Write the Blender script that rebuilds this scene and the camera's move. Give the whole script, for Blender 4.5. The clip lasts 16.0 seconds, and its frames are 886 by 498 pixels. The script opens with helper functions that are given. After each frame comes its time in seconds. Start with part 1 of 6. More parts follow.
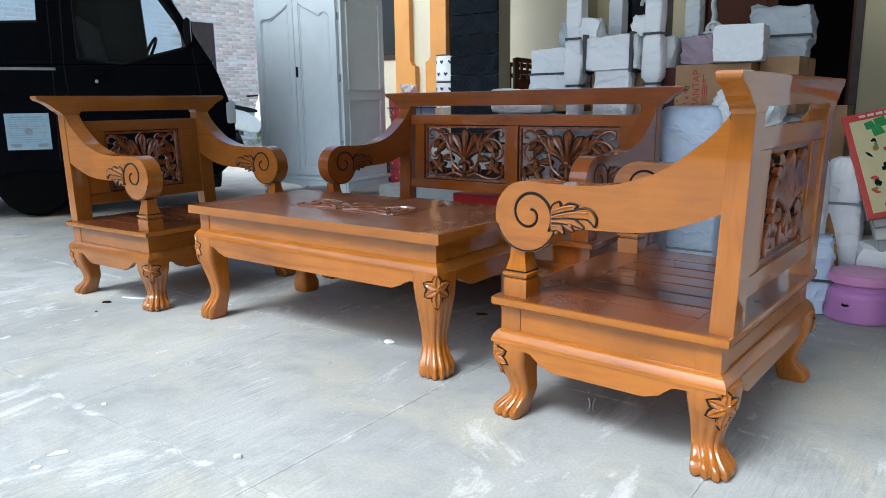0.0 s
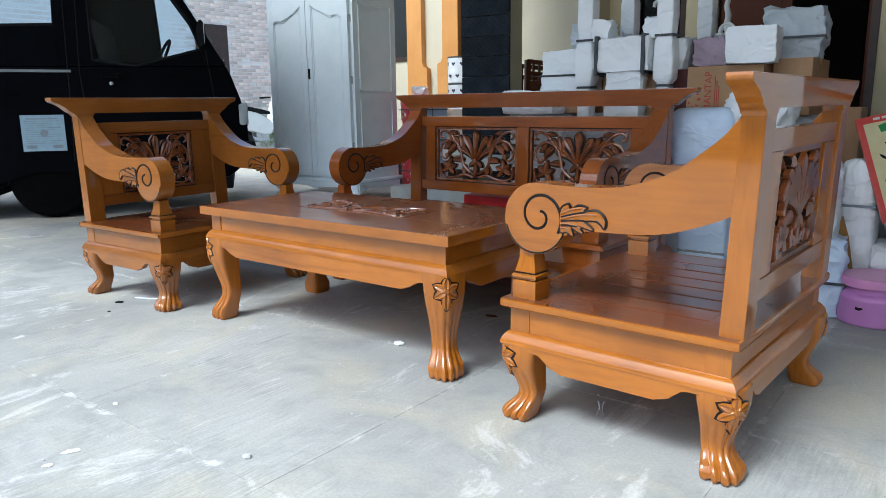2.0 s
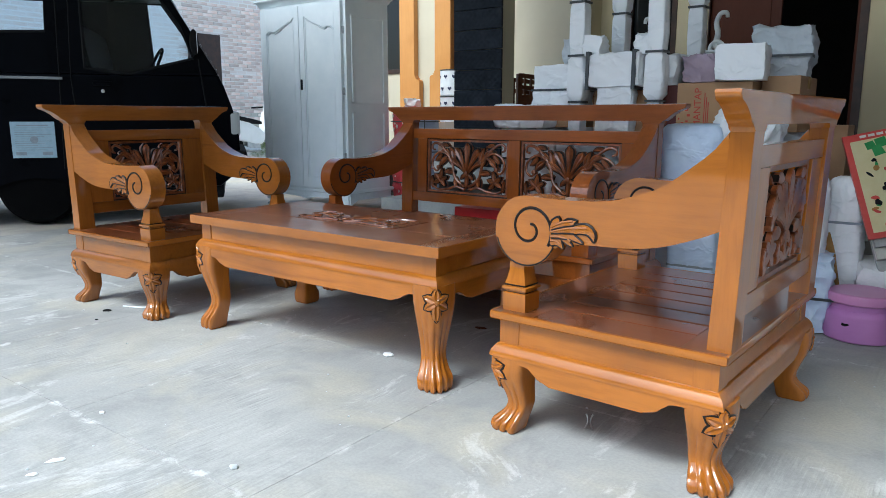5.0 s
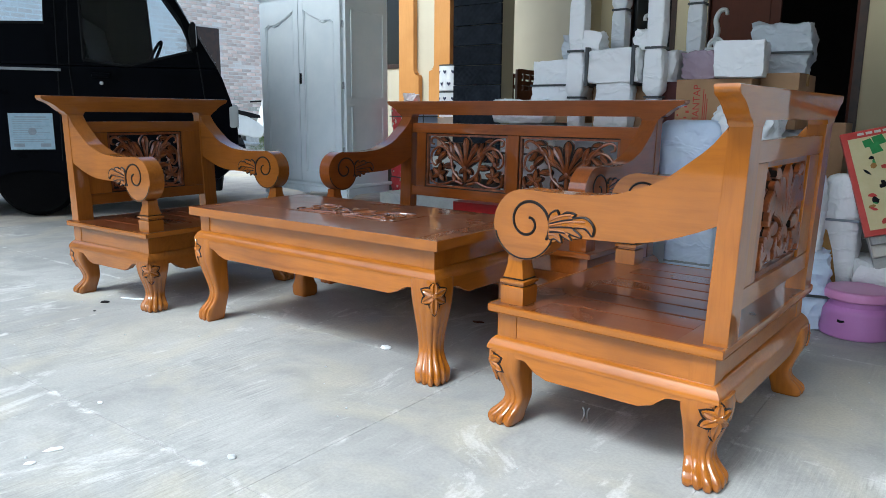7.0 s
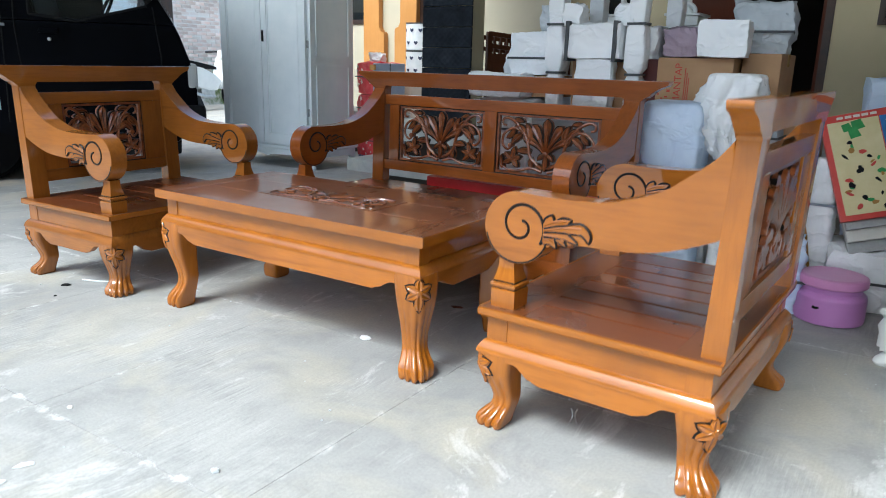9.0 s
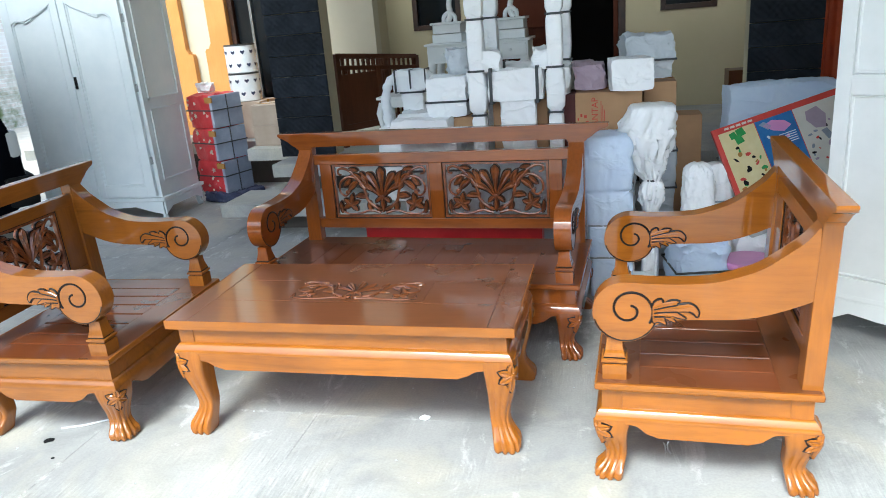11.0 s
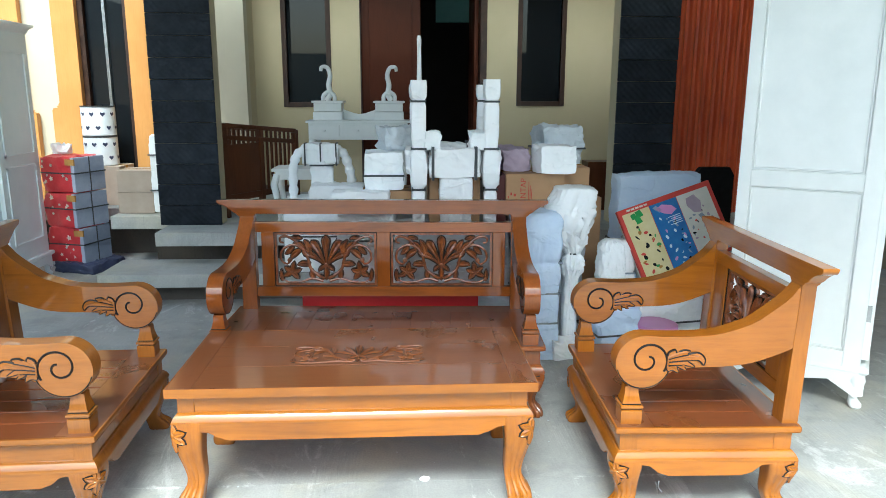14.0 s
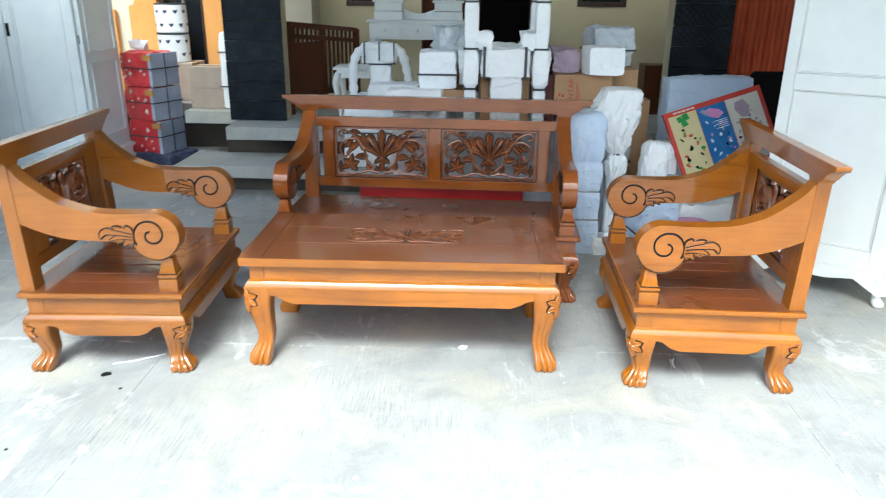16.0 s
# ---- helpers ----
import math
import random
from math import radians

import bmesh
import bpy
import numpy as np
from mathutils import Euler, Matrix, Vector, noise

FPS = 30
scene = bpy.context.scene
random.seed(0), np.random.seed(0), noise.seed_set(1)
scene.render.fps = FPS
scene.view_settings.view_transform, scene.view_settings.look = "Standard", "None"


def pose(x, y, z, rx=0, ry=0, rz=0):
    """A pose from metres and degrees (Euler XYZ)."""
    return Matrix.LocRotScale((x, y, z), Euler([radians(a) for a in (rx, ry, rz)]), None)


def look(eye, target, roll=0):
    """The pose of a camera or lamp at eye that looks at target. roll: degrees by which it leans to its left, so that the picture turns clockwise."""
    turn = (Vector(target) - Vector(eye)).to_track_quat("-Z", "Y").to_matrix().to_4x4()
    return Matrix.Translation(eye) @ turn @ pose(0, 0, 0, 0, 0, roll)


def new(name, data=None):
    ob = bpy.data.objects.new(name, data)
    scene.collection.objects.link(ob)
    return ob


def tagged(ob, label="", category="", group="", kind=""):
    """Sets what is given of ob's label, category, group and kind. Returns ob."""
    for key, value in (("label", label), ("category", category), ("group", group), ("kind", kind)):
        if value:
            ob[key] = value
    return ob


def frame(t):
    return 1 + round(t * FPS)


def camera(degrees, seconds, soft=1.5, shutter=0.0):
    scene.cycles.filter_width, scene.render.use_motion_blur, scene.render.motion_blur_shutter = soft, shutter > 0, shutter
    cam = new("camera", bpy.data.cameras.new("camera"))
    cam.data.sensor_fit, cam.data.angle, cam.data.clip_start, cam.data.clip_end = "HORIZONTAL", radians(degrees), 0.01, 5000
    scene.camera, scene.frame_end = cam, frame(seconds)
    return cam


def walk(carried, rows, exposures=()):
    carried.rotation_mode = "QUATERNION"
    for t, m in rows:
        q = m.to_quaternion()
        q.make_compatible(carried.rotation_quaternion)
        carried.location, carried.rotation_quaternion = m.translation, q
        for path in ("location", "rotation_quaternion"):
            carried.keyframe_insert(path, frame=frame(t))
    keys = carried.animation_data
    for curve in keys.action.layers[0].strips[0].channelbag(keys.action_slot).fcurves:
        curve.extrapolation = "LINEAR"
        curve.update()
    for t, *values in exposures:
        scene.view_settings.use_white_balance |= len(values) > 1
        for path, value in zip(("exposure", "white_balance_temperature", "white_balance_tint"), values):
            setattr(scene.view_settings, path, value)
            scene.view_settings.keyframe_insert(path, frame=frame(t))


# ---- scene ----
cam = camera(63.5, 16.0, 0.45, 0.35)
PATH = [
    (0, (-0.042, 0.001, 0.814), (-1.218, 1.569, 0.414), -0.8),
    (0.5, (-0.04, -0.004, 0.816), (-1.208, 1.568, 0.412), -1.0),
    (1, (-0.037, 0.001, 0.816), (-1.22, 1.56, 0.404), -1.2),
    (1.5, (-0.033, 0.007, 0.811), (-1.229, 1.56, 0.41), -0.9),
    (2, (-0.036, 0.004, 0.814), (-1.239, 1.553, 0.419), -0.8),
    (2.5, (-0.035, -0.002, 0.817), (-1.232, 1.553, 0.433), -0.2),
    (3, (-0.034, -0.003, 0.818), (-1.234, 1.555, 0.455), -0.3),
    (3.5, (-0.034, 0.002, 0.815), (-1.24, 1.554, 0.445), -0.1),
    (4, (-0.036, 0.004, 0.814), (-1.226, 1.568, 0.446), -0.2),
    (6.5, (-0.029, -0.009, 0.811), (-1.209, 1.565, 0.451), 0.2),
    (7, (-0.031, -0.008, 0.807), (-1.209, 1.565, 0.434), 0.5),
    (7.5, (-0.037, -0.007, 0.807), (-1.214, 1.566, 0.432), 0.4),
    (8, (-0.05, -0.007, 0.808), (-1.205, 1.583, 0.435), 1.0),
    (8.5, (-0.092, -0.002, 0.81), (-1.212, 1.615, 0.446), 1.3),
    (9, (-0.148, 0.021, 0.919), (-1.213, 1.637, 0.413), 1.4),
    (9.5, (-0.146, -0.049, 1.291), (-1.139, 1.58, 0.69), 3.9),
    (10, (-0.304, -0.201, 1.323), (-1.081, 1.535, 0.704), 1.1),
    (10.2, (-0.423, -0.239, 1.352), (-1.148, 1.506, 0.696), -1.9),
    (12.3, (-1.456, -0.474, 1.338), (-1.648, 1.438, 0.783), -0.9),
    (12.5, (-1.439, -0.438, 1.324), (-1.621, 1.47, 0.754), -0.6),
    (13, (-1.567, -0.47, 1.348), (-1.555, 1.451, 0.791), -0.4),
    (13.5, (-1.656, -0.529, 1.37), (-1.6, 1.399, 0.841), -0.6),
    (14, (-1.689, -0.578, 1.361), (-1.576, 1.374, 0.942), 0.2),
    (14.5, (-1.718, -0.633, 1.356), (-1.582, 1.315, 0.927), 1.0),
    (15, (-1.719, -0.676, 1.35), (-1.703, 1.256, 0.832), -0.6),
    (15.5, (-1.643, -0.751, 1.362), (-1.602, 1.156, 0.763), 0.3),
    (16, (-1.623, -0.847, 1.367), (-1.679, 1.036, 0.696), 0.6),
]
walk(cam, [(t, look(eye, target, roll)) for t, eye, target, roll in PATH],
     exposures=[(0, 1.78, 5500, 1), (2, 1.73, 5520, 1), (4, 1.67, 5520, 1), (8, 1.73, 5590, 1), (9, 1.91, 5680, 1), (9.6, 2.18, 5730, 1), (10.2, 2.18, 5730, 1), (12.3, 2.5, 5630, -5), (14.5, 2.34, 5630, -6), (16, 2.35, 5680, -3)])

# ---- world and light ----
world = bpy.data.worlds.new("world")
scene.world = world
world.use_nodes = True
wn, wl = world.node_tree.nodes, world.node_tree.links
sky = wn.new("ShaderNodeTexSky")
sky.sky_type, sky.sun_disc = "NISHITA", False
sky.sun_elevation, sky.sun_rotation = radians(53.5), radians(189.5)
sky.air_density, sky.dust_density, sky.ozone_density = 1.0, 4.0, 1.0
wl.new(sky.outputs[0], wn["Background"].inputs[0])
wn["Background"].inputs[1].default_value = 0.085

sun = new("sun", bpy.data.lights.new("sun", "SUN"))
sun.data.energy, sun.data.angle, sun.data.color = 1.0, radians(20), (1.0, 0.985, 0.97)
# the sun stands over the yard in front of the porch
sun.matrix_world = look((-0.9, -5.4, 7.4), (0, 0, 0))


# ---- materials ----
def node_mat(name, rough=0.5, metal=0.0):
    m = bpy.data.materials.new(name)
    m.use_nodes = True
    n, l = m.node_tree.nodes, m.node_tree.links
    b = n["Principled BSDF"]
    b.inputs["Roughness"].default_value = rough
    b.inputs["Metallic"].default_value = metal
    return m, n, l, b


def coords(n, l, scale=(1, 1, 1), kind="Object"):
    t = n.new("ShaderNodeTexCoord")
    m = n.new("ShaderNodeMapping")
    m.inputs["Scale"].default_value = scale
    l.new(t.outputs[kind], m.inputs["Vector"])
    return m.outputs["Vector"]


def noise_tex(n, l, vec, scale, detail=4.0, rough=0.55, distort=0.0):
    t = n.new("ShaderNodeTexNoise")
    t.inputs["Scale"].default_value = scale
    t.inputs["Detail"].default_value = detail
    t.inputs["Roughness"].default_value = rough
    t.inputs["Distortion"].default_value = distort
    l.new(vec, t.inputs["Vector"])
    return t.outputs["Fac"]


def ramp(n, l, fac, stops):
    r = n.new("ShaderNodeValToRGB")
    e = r.color_ramp.elements
    while len(e) < len(stops):
        e.new(0.5)
    for k, (p, c) in enumerate(stops):
        e[k].position = p
        e[k].color = (*c, 1) if len(c) == 3 else c
    l.new(fac, r.inputs["Fac"])
    return r.outputs["Color"]


def mix(n, l, fac, a, b, mode="MIX"):
    x = n.new("ShaderNodeMix")
    x.data_type, x.blend_type = "RGBA", mode
    for sock, v in ((x.inputs[0], fac), (x.inputs[6], a), (x.inputs[7], b)):
        if isinstance(v, (int, float)):
            sock.default_value = v
        elif isinstance(v, tuple):
            sock.default_value = (*v, 1)
        else:
            l.new(v, sock)
    return x.outputs[2]


def bump(n, l, b, height, strength=0.2, dist=0.01):
    k = n.new("ShaderNodeBump")
    k.inputs["Strength"].default_value = strength
    k.inputs["Distance"].default_value = dist
    l.new(height, k.inputs["Height"])
    l.new(k.outputs["Normal"], b.inputs["Normal"])


def vary(n, l, col, amount=0.15):
    """Slight change of lightness from object to object."""
    o = n.new("ShaderNodeObjectInfo")
    h = n.new("ShaderNodeHueSaturation")
    m = n.new("ShaderNodeMapRange")
    m.inputs["To Min"].default_value = 1 - amount
    m.inputs["To Max"].default_value = 1 + amount
    l.new(o.outputs["Random"], m.inputs["Value"])
    l.new(m.outputs["Result"], h.inputs["Value"])
    l.new(col, h.inputs["Color"])
    return h.outputs["Color"]


def wood(name, axis, dark, light, rough=0.3, coat=0.5, fine=1.0, amount=0.08, coat_rough=0.05, ior=1.60):
    """Varnished wood with its grain along one axis: rings cut by the saw, pores and a few dark streaks."""
    m, n, l, b = node_mat(name, rough)
    s = [11.0, 11.0, 11.0]
    s["xyz".index(axis)] = 1.1
    info = n.new("ShaderNodeObjectInfo")
    shift = n.new("ShaderNodeVectorMath")
    shift.operation = "MULTIPLY_ADD"
    tc = n.new("ShaderNodeTexCoord")
    l.new(info.outputs["Random"], shift.inputs[0])
    shift.inputs[1].default_value = (7.3, 5.1, 9.7)
    l.new(tc.outputs["Object"], shift.inputs[2])

    def stretched(k):
        mp = n.new("ShaderNodeMapping")
        mp.inputs["Scale"].default_value = tuple(q * k for q in s)
        l.new(shift.outputs[0], mp.inputs["Vector"])
        return mp.outputs["Vector"]
    a = noise_tex(n, l, stretched(0.55), 1.0 * fine, 2, 0.45, 0.6)
    f = noise_tex(n, l, stretched(1.0), 7.0 * fine, 5, 0.7, 0.3)
    k = noise_tex(n, l, stretched(0.5), 1.7, 3, 0.6, 1.2)
    c = noise_tex(n, l, shift.outputs[0], 3.0, 3)
    mul = n.new("ShaderNodeMath")
    mul.operation = "MULTIPLY"
    mul.inputs[1].default_value = 62.0
    l.new(a, mul.inputs[0])
    sine = n.new("ShaderNodeMath")
    sine.operation = "SINE"
    l.new(mul.outputs[0], sine.inputs[0])
    rings = ramp(n, l, sine.outputs[0], [(0.0, (0, 0, 0)), (0.75, (0.07,) * 3), (1.0, (0.17,) * 3)])
    mid = tuple(p * 0.4 + q * 0.6 for p, q in zip(dark, light))
    col = ramp(n, l, c, [(0.30, mid), (0.62, light)])
    col = mix(n, l, rings, col, mid)
    col = mix(n, l, ramp(n, l, f, [(0.36, (0.18,) * 3), (0.56, (0, 0, 0))]), col, dark)
    col = mix(n, l, ramp(n, l, k, [(0.60, (0, 0, 0)), (0.76, (0.42,) * 3)]), col, dark)
    l.new(vary(n, l, col, amount), b.inputs["Base Color"])
    r = ramp(n, l, c, [(0.3, (rough * 0.75,) * 3), (0.7, (rough * 1.35,) * 3)])
    l.new(r, b.inputs["Roughness"])
    b.inputs["Coat Weight"].default_value = coat
    b.inputs["Coat Roughness"].default_value = coat_rough
    b.inputs["Coat IOR"].default_value = ior
    bump(n, l, b, f, 0.04, 0.0008)
    b.inputs["Specular IOR Level"].default_value = 0.10
    return m


def speckled(name, a, b_, scale=8.0, rough=0.6, metal=0.0, bstrength=0.15, bscale=60.0, bdist=0.004, coat=0.0, amount=0.0, detail=5):
    """Two tones in soft patches, with a fine relief."""
    m, n, l, b = node_mat(name, rough, metal)
    v = coords(n, l)
    f = noise_tex(n, l, v, scale, detail, 0.6)
    col = ramp(n, l, f, [(0.3, a), (0.7, b_)])
    l.new(vary(n, l, col, amount) if amount else col, b.inputs["Base Color"])
    g = noise_tex(n, l, v, bscale, 5, 0.6)
    r = ramp(n, l, f, [(0.3, (rough * 0.85,) * 3), (0.7, (min(1, rough * 1.15),) * 3)])
    l.new(r, b.inputs["Roughness"])
    bump(n, l, b, g, bstrength, bdist)
    b.inputs["Coat Weight"].default_value = coat
    return m


TEAK_D, TEAK_L = (0.11, 0.028, 0.004), (0.42, 0.136, 0.009)
teak = {a: wood("teak_" + a, a, TEAK_D, TEAK_L, 0.40, 0.95, amount=0.10, coat_rough=0.035, ior=1.62) for a in "xyz"}
teak_red = {a: wood("teak_red_" + a, a, (0.085, 0.019, 0.004), (0.31, 0.082, 0.010), 0.40, 0.95, amount=0.10, coat_rough=0.05, ior=1.60) for a in "xyz"}
teak_brown = {a: wood("teak_brown_" + a, a, (0.090, 0.026, 0.005), (0.325, 0.112, 0.014), 0.40, 0.95, amount=0.12, coat_rough=0.045, ior=1.60) for a in "xyz"}
# teak for upward faces, the shade on them put into a darker colour
teak_top_shaded = wood("teak_top_shaded", "x", (0.100, 0.030, 0.007), (0.185, 0.061, 0.021), 0.30, 0.8, 0.8, 0.10, 0.09)
teak_end_shaded = wood("teak_end_shaded", "y", (0.100, 0.030, 0.007), (0.185, 0.061, 0.021), 0.30, 0.8, 0.8, 0.10, 0.09)
teak_seat_shaded = wood("teak_seat_shaded", "x", (0.095, 0.028, 0.007), (0.165, 0.046, 0.014), 0.30, 0.85, 0.8, 0.05, 0.12)
teak_carved = speckled("teak_carved", (0.10, 0.023, 0.006), (0.33, 0.092, 0.017), 30, 0.38, 0, 0.2, 160, 0.002, 0.9)
teak_carved.node_tree.nodes["Principled BSDF"].inputs["Coat Roughness"].default_value = 0.06
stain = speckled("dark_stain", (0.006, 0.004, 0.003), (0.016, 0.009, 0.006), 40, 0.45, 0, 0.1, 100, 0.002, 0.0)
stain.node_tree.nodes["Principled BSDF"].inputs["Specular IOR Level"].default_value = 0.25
slat_dark = wood("dark_slat_wood", "z", (0.045, 0.015, 0.007), (0.11, 0.038, 0.016), 0.4, 0.3)
door_wood = wood("red_brown_door", "z", (0.035, 0.010, 0.005), (0.070, 0.019, 0.009), 0.5, 0.05)
orange_wood = wood("orange_frame", "z", (0.44, 0.19, 0.05), (0.60, 0.30, 0.095), 0.45, 0.2)
frame_dark = speckled("dark_frame", (0.022, 0.012, 0.008), (0.055, 0.024, 0.014), 12, 0.4)


def concrete(name, a, b_, pale, streak=0.5, joint=False):
    """Floated cement with brush strokes, scuffs and pale smears in patches."""
    m, n, l, b = node_mat(name, 0.75)
    v = coords(n, l, kind="Object")
    tc = [q for q in n if q.type == "TEX_COORD"][0]

    def turned(deg, sx, sy):
        rot = n.new("ShaderNodeMapping")
        rot.inputs["Rotation"].default_value = (0, 0, radians(deg))
        rot.inputs["Scale"].default_value = (sx, sy, 1)
        l.new(tc.outputs["Object"], rot.inputs["Vector"])
        return rot.outputs["Vector"]
    big = noise_tex(n, l, v, 0.9, 5, 0.6, 0.3)
    mid = noise_tex(n, l, v, 4.0, 8, 0.68, 0.5)
    fine = noise_tex(n, l, v, 120, 4, 0.6)
    brush = noise_tex(n, l, turned(4, 85, 4.5), 1.5, 8, 0.75, 0.25)
    cross = noise_tex(n, l, turned(83, 34, 3.2), 1.5, 8, 0.75, 0.4)
    smear = noise_tex(n, l, turned(-25, 3.4, 1.9), 1.0, 10, 0.72, 0.9)
    where = noise_tex(n, l, v, 1.25, 5, 0.6, 0.6)
    where2 = noise_tex(n, l, turned(20, 1, 1), 1.7, 5, 0.6, 0.8)
    grit = noise_tex(n, l, v, 38, 5, 0.7)
    col = ramp(n, l, big, [(0.32, a), (0.66, b_)])
    col = mix(n, l, ramp(n, l, mid, [(0.38, (0.5,) * 3), (0.54, (0,) * 3)]), col, tuple(x * 0.74 for x in a))
    # warm dusty patches
    col = mix(n, l, ramp(n, l, where2, [(0.50, (0,) * 3), (0.66, (0.7,) * 3)]), col, (b_[0] * 1.08, b_[1] * 1.02, b_[2] * 0.86))
    g1 = ramp(n, l, where, [(0.48, (0.04,) * 3), (0.64, (1,) * 3)])
    g2 = ramp(n, l, where2, [(0.36, (1,) * 3), (0.50, (0.05,) * 3)])
    st = mix(n, l, 1.0, ramp(n, l, brush, [(0.50, (0,) * 3), (0.72, (streak * 0.6,) * 3)]), g1, "MULTIPLY")
    col = mix(n, l, st, col, pale)
    st = mix(n, l, 1.0, ramp(n, l, cross, [(0.54, (0,) * 3), (0.74, (streak * 0.45,) * 3)]), g2, "MULTIPLY")
    col = mix(n, l, st, col, pale)
    sm = ramp(n, l, smear, [(0.57, (0,) * 3), (0.61, (streak * 0.4,) * 3), (0.74, (streak * 0.9,) * 3)])
    col = mix(n, l, sm, col, pale)
    if joint:
        # crumbled white cement along the joints
        sep = n.new("ShaderNodeSeparateXYZ")
        l.new(tc.outputs["Object"], sep.inputs[0])
        near = []
        for axis, first, pitch in (("X", 1.235, 0.787), ("Y", -0.888, 0.887)):
            add = n.new("ShaderNodeMath")
            add.inputs[1].default_value = first
            l.new(sep.outputs[axis], add.inputs[0])
            pp = n.new("ShaderNodeMath")
            pp.operation = "PINGPONG"
            pp.inputs[1].default_value = pitch / 2
            l.new(add.outputs[0], pp.inputs[0])
            near.append(pp.outputs[0])
        low = n.new("ShaderNodeMath")
        low.operation = "MINIMUM"
        l.new(near[0], low.inputs[0])
        l.new(near[1], low.inputs[1])
        wob = n.new("ShaderNodeMath")
        wob.operation = "MULTIPLY_ADD"
        wob.inputs[1].default_value = 0.16
        l.new(noise_tex(n, l, v, 11, 9, 0.72, 0.6), wob.inputs[0])
        l.new(low.outputs[0], wob.inputs[2])
        edge = ramp(n, l, wob.outputs[0], [(0.066, (0.75,) * 3), (0.084, (0,) * 3)])
        col = mix(n, l, mix(n, l, 1.0, edge, ramp(n, l, smear, [(0.38, (0.1,) * 3), (0.54, (1,) * 3)]), "MULTIPLY"), col, pale)
    dk = mix(n, l, 1.0, ramp(n, l, brush, [(0.34, (0.75,) * 3), (0.45, (0,) * 3)]), g1, "MULTIPLY")
    col = mix(n, l, dk, col, tuple(x * 0.62 for x in a))
    col = mix(n, l, ramp(n, l, fine, [(0.35, (0.22,) * 3), (0.6, (0,) * 3)]), col, tuple(x * 0.6 for x in a))
    col = mix(n, l, ramp(n, l, grit, [(0.70, (0,) * 3), (0.76, (0.5,) * 3)]), col, tuple(x * 0.5 for x in a))
    l.new(col, b.inputs["Base Color"])
    l.new(ramp(n, l, big, [(0.3, (0.55,) * 3), (0.7, (0.85,) * 3)]), b.inputs["Roughness"])
    bump(n, l, b, mix(n, l, 0.5, brush, mid), 0.22, 0.003)
    return m


floor_mat = concrete("floor_concrete", (0.321, 0.326, 0.317), (0.451, 0.451, 0.432), (0.765, 0.772, 0.755), 0.8, True)
step_mat = concrete("step_concrete", (0.38, 0.385, 0.37), (0.48, 0.485, 0.46), (0.55, 0.55, 0.51), 0.3)
# the shade under the slabs is put into this dark concrete colour
shaded_riser_mat = concrete("shaded_riser_concrete", (0.055, 0.045, 0.036), (0.10, 0.085, 0.07), (0.14, 0.12, 0.10), 0.2)
ground_mat = concrete("yard_ground", (0.36, 0.34, 0.30), (0.50, 0.48, 0.43), (0.62, 0.60, 0.55), 0.3)
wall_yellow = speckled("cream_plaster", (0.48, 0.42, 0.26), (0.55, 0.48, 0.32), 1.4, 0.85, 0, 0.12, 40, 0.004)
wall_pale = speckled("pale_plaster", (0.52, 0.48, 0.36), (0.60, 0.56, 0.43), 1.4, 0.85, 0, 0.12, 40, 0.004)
# cream plaster darkened so that it bounces less light
wall_dimmed = speckled("dimmed_plaster", (0.33, 0.30, 0.19), (0.40, 0.36, 0.24), 1.4, 0.85, 0, 0.12, 40, 0.004)
ceiling_mat = speckled("pale_ceiling", (0.36, 0.345, 0.31), (0.44, 0.42, 0.38), 2, 0.85)
white_plaster = speckled("white_plaster", (0.70, 0.69, 0.66), (0.80, 0.79, 0.76), 2, 0.85)
slate = speckled("dark_slate", (0.010, 0.013, 0.018), (0.026, 0.032, 0.042), 9, 0.5, 0, 0.5, 22, 0.012, 0, 0.25)
slate.node_tree.nodes["Principled BSDF"].inputs["Specular IOR Level"].default_value = 0.12
n, l = slate.node_tree.nodes, slate.node_tree.links
marks = []
for ang in (45, -45):
    tc, mp, wv = n.new("ShaderNodeTexCoord"), n.new("ShaderNodeMapping"), n.new("ShaderNodeTexWave")
    mp.inputs["Rotation"].default_value = (0, radians(ang), 0)
    wv.inputs["Scale"].default_value, wv.inputs["Distortion"].default_value, wv.inputs["Detail"].default_value = 9.0, 3.0, 2.0
    l.new(tc.outputs["Object"], mp.inputs["Vector"])
    l.new(mp.outputs["Vector"], wv.inputs["Vector"])
    marks.append(wv.outputs["Fac"])
bump(n, l, n["Principled BSDF"], mix(n, l, 0.5, marks[0], marks[1]), 0.5, 0.006)
# darkness of the unlit room, put into a near-black colour
unlit_mat = speckled("unlit_interior", (0.010, 0.008, 0.008), (0.02, 0.016, 0.015), 3, 0.9)
teal = speckled("teal_interior", (0.10, 0.24, 0.24), (0.16, 0.33, 0.32), 3, 0.8)
white_paint = speckled("white_furniture_paint", (0.78, 0.80, 0.78), (0.86, 0.875, 0.855), 5, 0.38, 0, 0.08, 30, 0.003, 0.1)
blue_paint = speckled("pale_blue_white_paint", (0.78, 0.85, 0.88), (0.86, 0.915, 0.935), 5, 0.42, 0, 0.08, 30, 0.003, 0.1)
shutter_mat = speckled("rust_red_shutter", (0.46, 0.055, 0.012), (0.62, 0.095, 0.02), 4, 0.45, 0.0, 0.1, 30, 0.003)
red_plastic = speckled("red_plastic", (0.45, 0.015, 0.02), (0.6, 0.03, 0.03), 5, 0.35)
black_paint = speckled("black_car_paint", (0.0012, 0.0014, 0.0022), (0.0025, 0.003, 0.005), 3, 0.30, 0, 0.02, 20, 0.002, 0.0)
